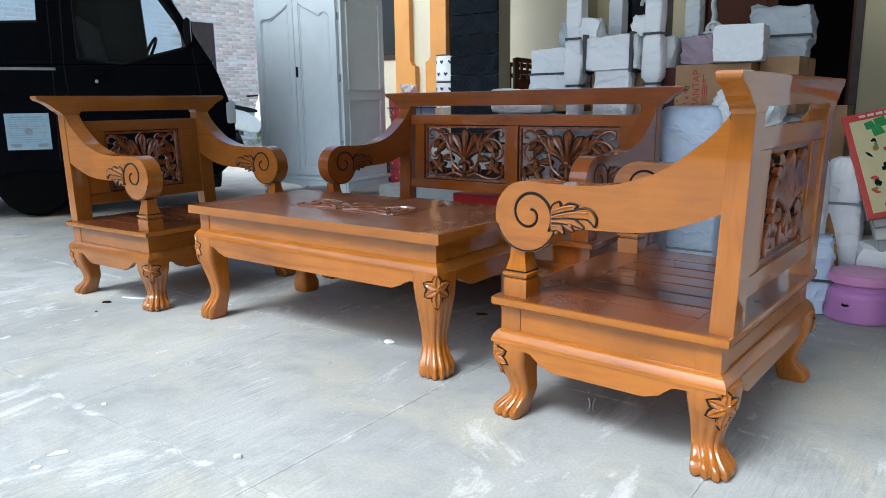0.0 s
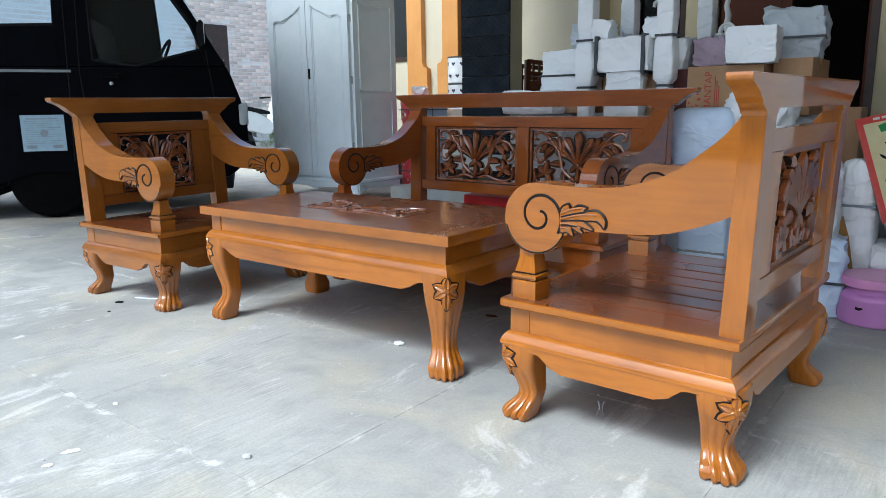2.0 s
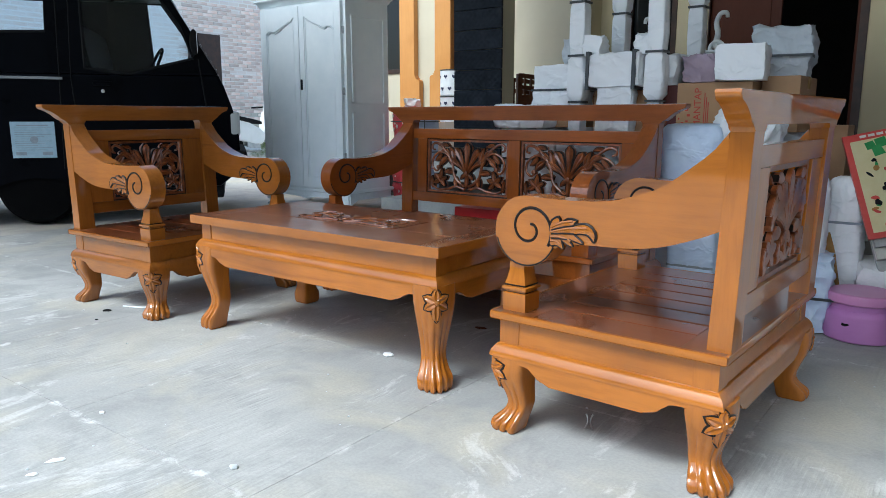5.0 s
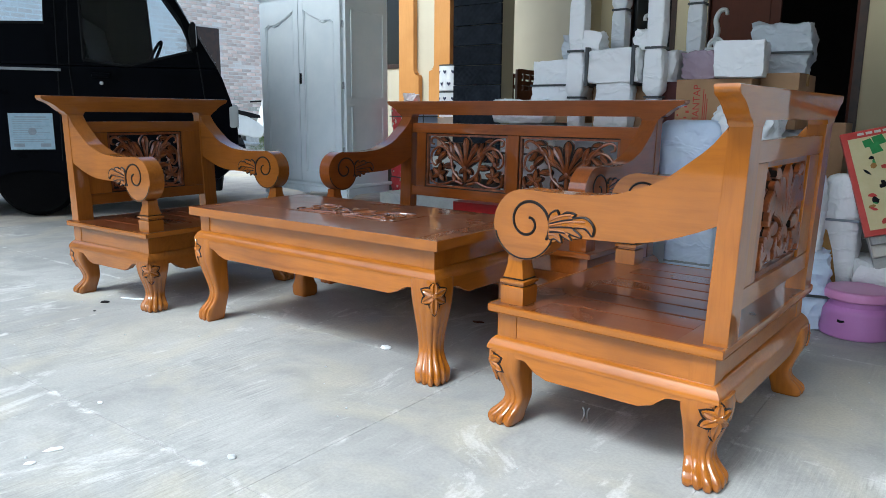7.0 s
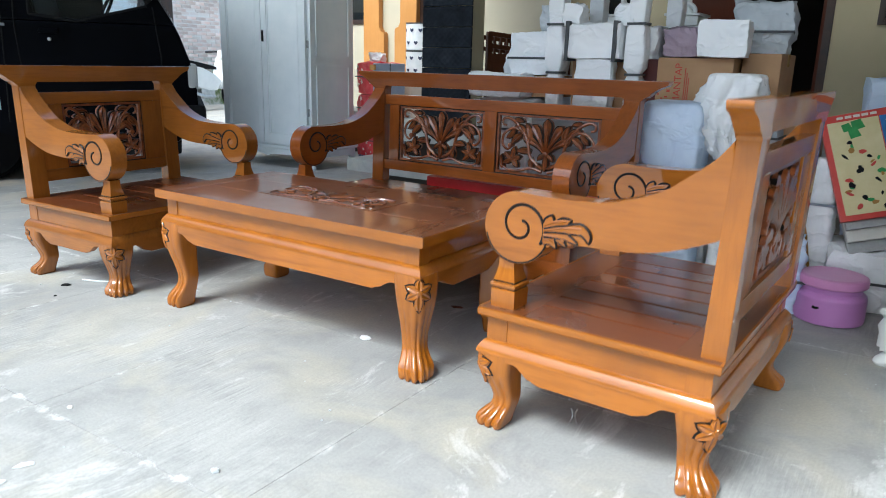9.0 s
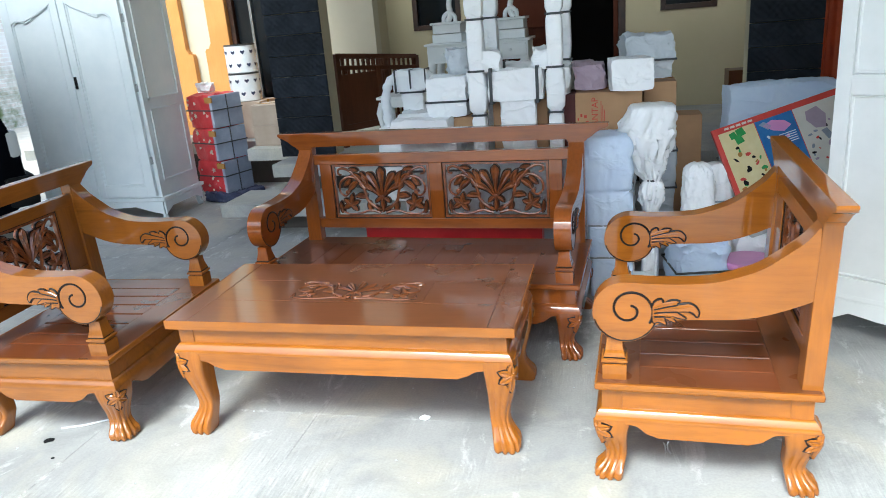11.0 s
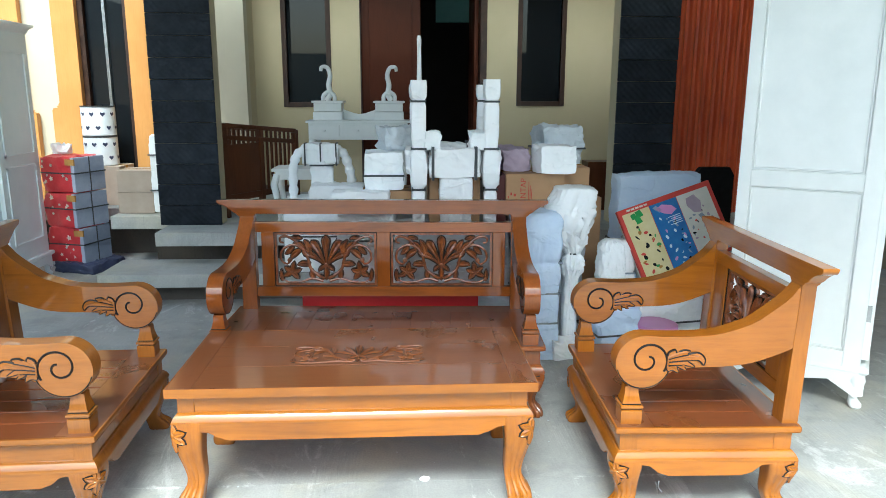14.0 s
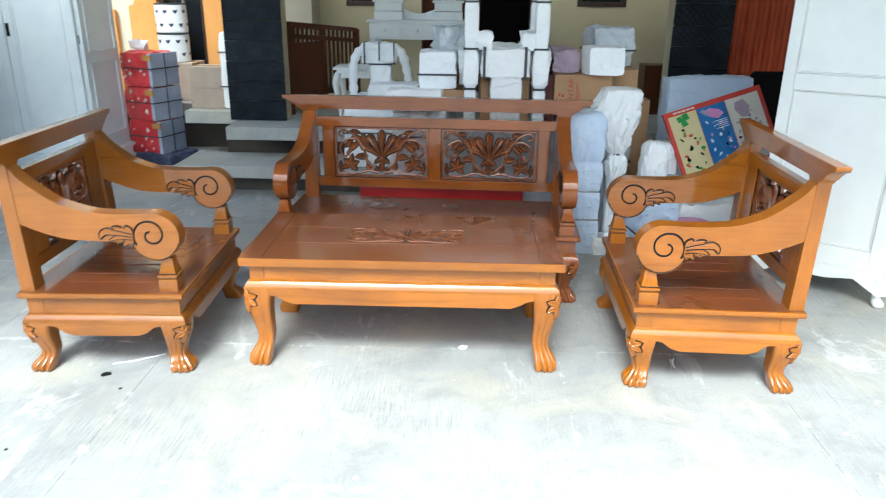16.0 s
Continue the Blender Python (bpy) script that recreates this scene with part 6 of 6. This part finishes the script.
def slatted_crib():
    t = thing("bench", "dark brown slatted wooden bench by the house wall", "bench", at=pose(-2.99, 5.44, 0.43, 0, 0, 59))
    hl, hd = 0.42, 0.20
    for x, top in ((-hl, 0.72), (-0.02, 0.60), (hl, 0.64)):
        for y in (-hd, hd):
            part("post", boxed(x - 0.020, x + 0.020, y - 0.020, y + 0.020, 0, top, 0.004), slat_dark, t)
    for y in (-hd, hd):
        for z0, z1 in ((0.690, 0.615), (0.600, 0.525), (0.14, 0.14)):
            part("rail", prism(bmesh.new(), [(-hl, z0), (hl, z1), (hl, z1 + 0.035), (-hl, z0 + 0.035)], y - 0.014, y + 0.014, lambda a, b, d: (a, d, b), 0.003), slat_dark, t)
        for k in range(15):
            x = -hl + 0.050 + k * 0.054
            top = 0.692 - 0.075 * (x + hl) / (2 * hl)
            low = 0.17 if x > 0 or y > 0 else 0.55
            part("slat", boxed(x - 0.009, x + 0.009, y - 0.007, y + 0.007, low, top), slat_dark, t)
    part("end_panel", boxed(-hl + 0.02, -0.04, -hd - 0.008, -hd + 0.008, 0.12, 0.56, 0.003), slat_dark, t, "solid dark wooden panel")
    part("seat", boxed(-hl + 0.02, hl - 0.02, -hd + 0.015, hd - 0.015, 0.12, 0.15, 0.004), slat_dark, t)


slatted_crib()


def gift_stack():
    m = pose(-4.15, 4.975, 0, 0, 0, -18) @ pose(-0.16, 0.15, 0)
    z = 0.07
    package("package", "crumpled dark blue bag under the red parcels", *(m @ Vector((0.08, 0.0, 0.0))), 0.36, 0.36, 0.07, gift_navy, -18, 50, 0.02)
    random.seed(5)
    for k, h in enumerate((0.28, 0.27, 0.27)):
        t = thing("gift_box", "parcel in red star paper with grey-blue side, bound with black strap", "parcel", "stacked gift parcels", m @ pose(0, 0, z, 0, 0, random.uniform(-6, 6)))
        part("red_paper", soft_block(0.31, 0.29, h, 0.011, 60 + k), gift_red, t, "", 60)
        part("blue_paper", boxed(0.135, 0.168, -0.156, 0.156, 0.004, h - 0.002, 0.008), gift_blue, t, "grey-blue paper end")
        for q in range(9):
            cx, cz, r = random.uniform(-0.14, 0.10), random.uniform(0.03, h - 0.03), random.choice((0.010, 0.014, 0.022))
            pts = [(cx + (r if i % 2 else r * 0.45) * math.cos(0.628 * i), cz + (r if i % 2 else r * 0.45) * math.sin(0.628 * i)) for i in range(10)]
            part("printed_star", prism(bmesh.new(), pts, -0.158, -0.150, lambda a, b, d: (a, d, b)), board_white, t, "small white star")
        part("strap", strap_round(-0.162, 0.170, -0.158, 0.158, h * 0.55), strap_mat, t)
        part("strap", boxed(0.168, 0.172, -0.004, 0.004, 0.004, h - 0.002), strap_mat, t, "upright black strap")
        part("tape", boxed(0.09, 0.1705, -0.1595, -0.1450, h - 0.060, h - 0.015), tape_mat, t, "brown tape patch")
        z += h + 0.003
    package("package", "crumpled white paper on the red parcels", *(m @ Vector((-0.12, 0.06, z))), 0.08, 0.08, 0.05, foam_white, 0, 55, 0.03)


gift_navy = speckled("navy_bag", (0.02, 0.025, 0.06), (0.05, 0.06, 0.12), 8, 0.5, 0, 0.5, 12, 0.02)
gift_stack()
carton("grey-brown carton on the terrace", -3.80, 5.34, 0.432, 0.28, 0.28, 0.17, 0, carton_grey)
carton("grey-brown carton stacked on another", -3.80, 5.34, 0.604, 0.28, 0.28, 0.17, 2, carton_grey)
package("package", "white upright foam parcel beside the slate pillar", -3.60, 5.30, 0.432, 0.14, 0.20, 0.62, foam_white, 0, 25, 0.008, (0.3, 0.75))
carton("tall carton carrying the printed roll", -4.26, 5.82, 0.432, 0.36, 0.34, 0.33, 0, carton_grey)


def paper_roll(z, h):
    t = thing("paper_roll", "white roll printed with small dark hearts", "roll", "printed rolls", pose(-4.275, 5.80, z))
    part("roll", lathe(bmesh.new(), [(0.128, 0), (0.135, 0.006), (0.135, h - 0.006), (0.128, h)], 36), paper_white, t, "", 40)
    for k in range(10):
        for j in range(2):
            bm = bmesh.new()
            g, r = 2 * math.pi * (k + 0.5 * j) / 10, 0.1355
            c, zz = Vector((r * math.cos(g), r * math.sin(g), h * (0.28 + 0.45 * j))), 0
            tg = Vector((-math.sin(g), math.cos(g), 0))
            pts = [(0, -0.022), (0.02, 0.0), (0.016, 0.016), (0.0, 0.008), (-0.016, 0.016), (-0.02, 0)]
            vs = [bm.verts.new(c + tg * a + Vector((0, 0, b)) + Vector((math.cos(g), math.sin(g), 0)) * 0.002) for a, b in pts]
            bm.faces.new(vs)
            part("printed_heart", bm, gift_navy, t, "small dark heart")
    bm = bmesh.new()
    lathe(bm, [(0.136, h - 0.012), (0.138, h - 0.012), (0.138, h), (0.136, h)], 36)
    part("strap", bm, strap_mat, t)


paper_roll(0.765, 0.25)
paper_roll(1.017, 0.25)
carton("dark wooden box on the terrace behind wrapped goods", -0.05, 5.35, 0.432, 0.22, 0.22, 0.40, 0, slat_dark, False)["category"] = "wooden box"

# ---- the yard ----
def brick_wall(name, a, b_, mortar):
    """Old wall: small bricks under thin whitewash, mossy at the foot."""
    m, n, l, b = node_mat(name, 0.9)
    t = n.new("ShaderNodeTexCoord")
    mp = n.new("ShaderNodeMapping")
    mp.inputs["Rotation"].default_value = (radians(90), 0, radians(90))
    l.new(t.outputs["Object"], mp.inputs["Vector"])
    br = n.new("ShaderNodeTexBrick")
    br.inputs["Scale"].default_value = 1.0
    br.inputs["Brick Width"].default_value, br.inputs["Row Height"].default_value, br.inputs["Mortar Size"].default_value = 0.22, 0.075, 0.010
    br.inputs["Color1"].default_value, br.inputs["Color2"].default_value, br.inputs["Mortar"].default_value = (*a, 1), (*b_, 1), (*mortar, 1)
    sw = n.new("ShaderNodeSeparateXYZ")
    cb = n.new("ShaderNodeCombineXYZ")
    l.new(t.outputs["Object"], sw.inputs[0])
    l.new(sw.outputs["Y"], cb.inputs["X"])
    l.new(sw.outputs["Z"], cb.inputs["Y"])
    l.new(cb.outputs[0], br.inputs["Vector"])
    f = noise_tex(n, l, coords(n, l), 0.9, 6, 0.7, 0.5)
    col = mix(n, l, ramp(n, l, f, [(0.46, (0,) * 3), (0.64, (0.75,) * 3)]), br.outputs["Color"], (0.85, 0.83, 0.79))
    moss = noise_tex(n, l, coords(n, l), 2.0, 6, 0.7)
    low = n.new("ShaderNodeMapRange")
    low.inputs["From Min"].default_value, low.inputs["From Max"].default_value = 1.5, 0.3
    l.new(sw.outputs["Z"], low.inputs["Value"])
    col = mix(n, l, mix(n, l, 1.0, low.outputs["Result"], ramp(n, l, moss, [(0.4, (0,) * 3), (0.6, (1,) * 3)]), "MULTIPLY"), col, (0.12, 0.16, 0.05))
    l.new(col, b.inputs["Base Color"])
    bump(n, l, b, br.outputs["Fac"], -0.4, 0.01)
    return m


yard_brick = brick_wall("whitewashed_brick", (0.76, 0.66, 0.59), (0.82, 0.76, 0.71), (0.86, 0.84, 0.80))
wall = structure("wall_yard", boxed(-12.2, -12.0, 2.0, 22.0, -0.1, 5.5), yard_brick, "whitewashed old brick wall across the yard")
brick_mat = speckled("worn_brick", (0.70, 0.52, 0.43), (0.84, 0.78, 0.73), 2.2, 0.9, 0, 0.3, 30, 0.006, 0, 0.22)
shapes = []
random.seed(31)
for k in range(4):
    bm = bmesh.new()
    e = [random.uniform(-0.006, 0.006) for _ in range(4)]
    loft(bm, [[(x, -0.100 + e[0] - q, -0.024 + q), (x, 0.100 + e[1] + q, -0.025 + q), (x, 0.100 + e[2] + q, 0.024 - q), (x, -0.100 + e[3] - q, 0.025 - q)][::1] for x, q in ((-0.01, 0.0), (0.008, 0.0), (0.012, 0.004))])
    me = bpy.data.meshes.new("brick")
    bm.to_mesh(me)
    bm.free()
    me.materials.append(brick_mat)
    shapes.append(me)
for row in range(33):
    for col in range(9):
        y, z = 7.98 + 0.215 * col + 0.108 * (row % 2), 0.72 + 0.068 * row
        if (8.0 < y < 8.8 and 1.40 < z < 2.40) or random.random() < 0.07:
            continue
        ob = new("brick", random.choice(shapes))
        ob.parent = wall
        ob.location = (-12.002 + random.uniform(0.0, 0.006), y, z)
box_dark = boxed(-12.0, -11.97, 8.05, 8.75, 1.45, 2.35)
ob = structure("window_yard", box_dark, frame_dark, "dark opening in the old brick wall")


def motorbike():
    """A scooter parked in the yard, nose towards the house."""
    t = thing("motorbike", "white and red scooter parked by the old wall", "motorbike", at=pose(-10.9, 8.62, -0.012, 0, 0, 100))
    for x in (-0.60, 0.60):
        bm = bmesh.new()
        loft(bm, [[(x + (0.235 + 0.04 * math.cos(a)) * math.cos(g), 0.04 * math.sin(a), 0.275 + (0.235 + 0.04 * math.cos(a)) * math.sin(g)) for a in np.linspace(0, 2 * math.pi, 9)[:-1]] for g in np.linspace(0, 2 * math.pi, 33)], caps=False)
        w = part("wheel", bm, rubber, t, "black tyre")
        bm = bmesh.new()
        for k in range(5):
            g = 2 * math.pi * k / 5
            tube(bm, [(x, 0, 0.275), (x + 0.21 * math.cos(g), 0, 0.275 + 0.21 * math.sin(g))], 0.014, 6)
        part("spoke_rim", bm, chrome, w)
    part("body", prism(bmesh.new(), [(-0.62, 0.62), (-0.50, 0.42), (-0.10, 0.34), (0.10, 0.34), (0.22, 0.50), (0.05, 0.62), (-0.25, 0.74), (-0.70, 0.82)], -0.11, 0.11, lambda a, b, d: (a, d, b), 0.04), white_paint, t)
    part("seat", prism(bmesh.new(), [(-0.66, 0.80), (-0.20, 0.72), (0.08, 0.70), (0.08, 0.75), (-0.20, 0.80), (-0.66, 0.87)], -0.12, 0.12, lambda a, b, d: (a, d, b), 0.02), rubber, t)
    part("leg_shield", prism(bmesh.new(), [(0.22, 0.36), (0.30, 0.36), (0.46, 0.88), (0.40, 0.92)], -0.18, 0.18, lambda a, b, d: (a, d, b), 0.02), white_paint, t)
    part("headlamp_cowl", prism(bmesh.new(), [(0.36, 0.90), (0.52, 0.86), (0.50, 1.00), (0.38, 1.04)], -0.12, 0.12, lambda a, b, d: (a, d, b), 0.03), white_paint, t)
    part("tail_lamp", boxed(-0.74, -0.68, -0.07, 0.07, 0.76, 0.83, 0.01), red_plastic, t, "red tail lamp")
    part("handlebar", tube(bmesh.new(), [(0.30, -0.32, 1.00), (0.40, -0.12, 1.01), (0.40, 0.12, 1.01), (0.30, 0.32, 1.00)], 0.016), rubber, t)
    part("fork", tube(bmesh.new(), [(0.44, 0.06, 0.80), (0.60, 0.06, 0.275)], 0.02), chrome, t)
    part("front_fender", prism(bmesh.new(), [(0.38, 0.48), (0.50, 0.60), (0.66, 0.61), (0.82, 0.50), (0.66, 0.56), (0.52, 0.55)], -0.05, 0.05, lambda a, b, d: (a, d, b), 0.01), red_plastic, t)
    part("engine", boxed(-0.30, 0.05, -0.09, 0.09, 0.20, 0.40, 0.03), chrome, t)
    part("exhaust", tube(bmesh.new(), [(0.0, -0.12, 0.24), (-0.3, -0.15, 0.24), (-0.72, -0.16, 0.34)], [0.02, 0.035, 0.05], 10), chrome, t)


motorbike()



# ---- small things on the floor and ledges ----
def chip(name, label, x, y, size, material, rz=0, flat=0.25, long=1.0, n=9, seed=1):
    """A broken scrap: an uneven lens with a chipped outline."""
    random.seed(seed)
    bm = bmesh.new()
    out = [(size * long * random.uniform(0.7, 1.1) * math.cos(g), size * random.uniform(0.6, 1.1) * math.sin(g)) for g in np.linspace(0, 2 * math.pi, n + 1)[:-1]]
    rings = [[(a * k, b * k, z * size) for a, b in out] for k, z in ((0.85, 0.0), (1.0, flat * 0.4), (0.8, flat), (0.3, flat * 1.15))]
    ob = part(name, loft(bm, rings), material, None, "", 30)
    ob.matrix_world = pose(x, y, 0.0005, 0, 0, rz)
    return tagged(ob, label, "debris", "scraps on the floor")


chip("plaster_chip", "white plaster chip lying on the concrete floor", -1.617, 1.782, 0.016, foam_white, 20, 0.6, 1.3, seed=2)
chip("plaster_chip", "flat pale plaster flake on the floor", -1.741, 0.718, 0.013, paper_white, 62, 0.3, 2.0, seed=3)
chip("plaster_chip", "flat pale plaster flake on the floor", -1.715, 0.651, 0.010, paper_white, 70, 0.3, 1.5, seed=4)
chip("plaster_chip", "small pale stone on the floor in front of the table", -1.370, 0.952, 0.010, foam_grey, 10, 0.7, 1.2, seed=5)
chip("plaster_chip", "tiny white crumb on the concrete floor", -1.93, 0.93, 0.008, paper_white, 0, 0.5, 1.4, seed=6)
chip("bark_chip", "black scrap lying on the concrete floor", -2.962, 1.498, 0.018, rubber, 30, 0.25, 1.4, seed=7)
chip("bark_chip", "small dark scrap on the concrete floor", -2.86, 1.40, 0.007, rubber, 0, 0.4, 1.2, seed=8)
chip("bark_chip", "dark wood splinter on the floor under the table", -1.542, 2.244, 0.012, slat_dark, 15, 0.4, 2.6, seed=9)
chip("bark_chip", "dark scrap on the floor by the chair foot", -0.945, 1.545, 0.007, rubber, 15, 0.4, 1.8, seed=10)
chip("bark_chip", "dark speck of dirt on the concrete floor", -3.05, 1.02, 0.006, rubber, 15, 0.4, 1.2, seed=12)

random.seed(77)
bm = bmesh.new()
for k in range(240):
    x, y, r = random.uniform(-3.6, 1.0), random.uniform(0.3, 4.0), random.choice((0.0015, 0.002, 0.002, 0.003, 0.004))
    a = random.uniform(0, 3)
    loft(bm, [[(x + r * q * math.cos(a + 1.26 * j) * (1 + 0.4 * (j % 2)), y + r * q * math.sin(a + 1.26 * j), 0.0004 + h * r) for j in range(5)] for q, h in ((1.0, 0.0), (0.9, 0.5), (0.4, 0.8))])
ob = part("floor_grit", bm, [foam_grey], None, "", 0)
tagged(ob, "fine pale grit strewn over the concrete floor", "grit", kind="stuff")

# bent metal clip under the chair
t = thing("metal_clip", "small bent metal clip on the floor under the armchair", "clip", at=pose(-0.80, 1.66, 0.003, 0, 0, 20))
for s in (-1, 1):
    bm = bmesh.new()
    tube(bm, smooth_line([(s * 0.010, -0.012, 0.0), (s * 0.004, 0.0, 0.012), (s * 0.005, 0.004, 0.026), (s * 0.009, 0.006, 0.034)], 10), 0.0022, 6)
    part("wire", bm, chrome, t)
stick = tagged(part("stick", tube(bmesh.new(), [(-2.80, 1.665, 0.004), (-2.90, 1.60, 0.004), (-2.97, 1.575, 0.004)], [0.003, 0.0038, 0.003], 7), paper_white), "thin white stick lying on the floor", "stick")
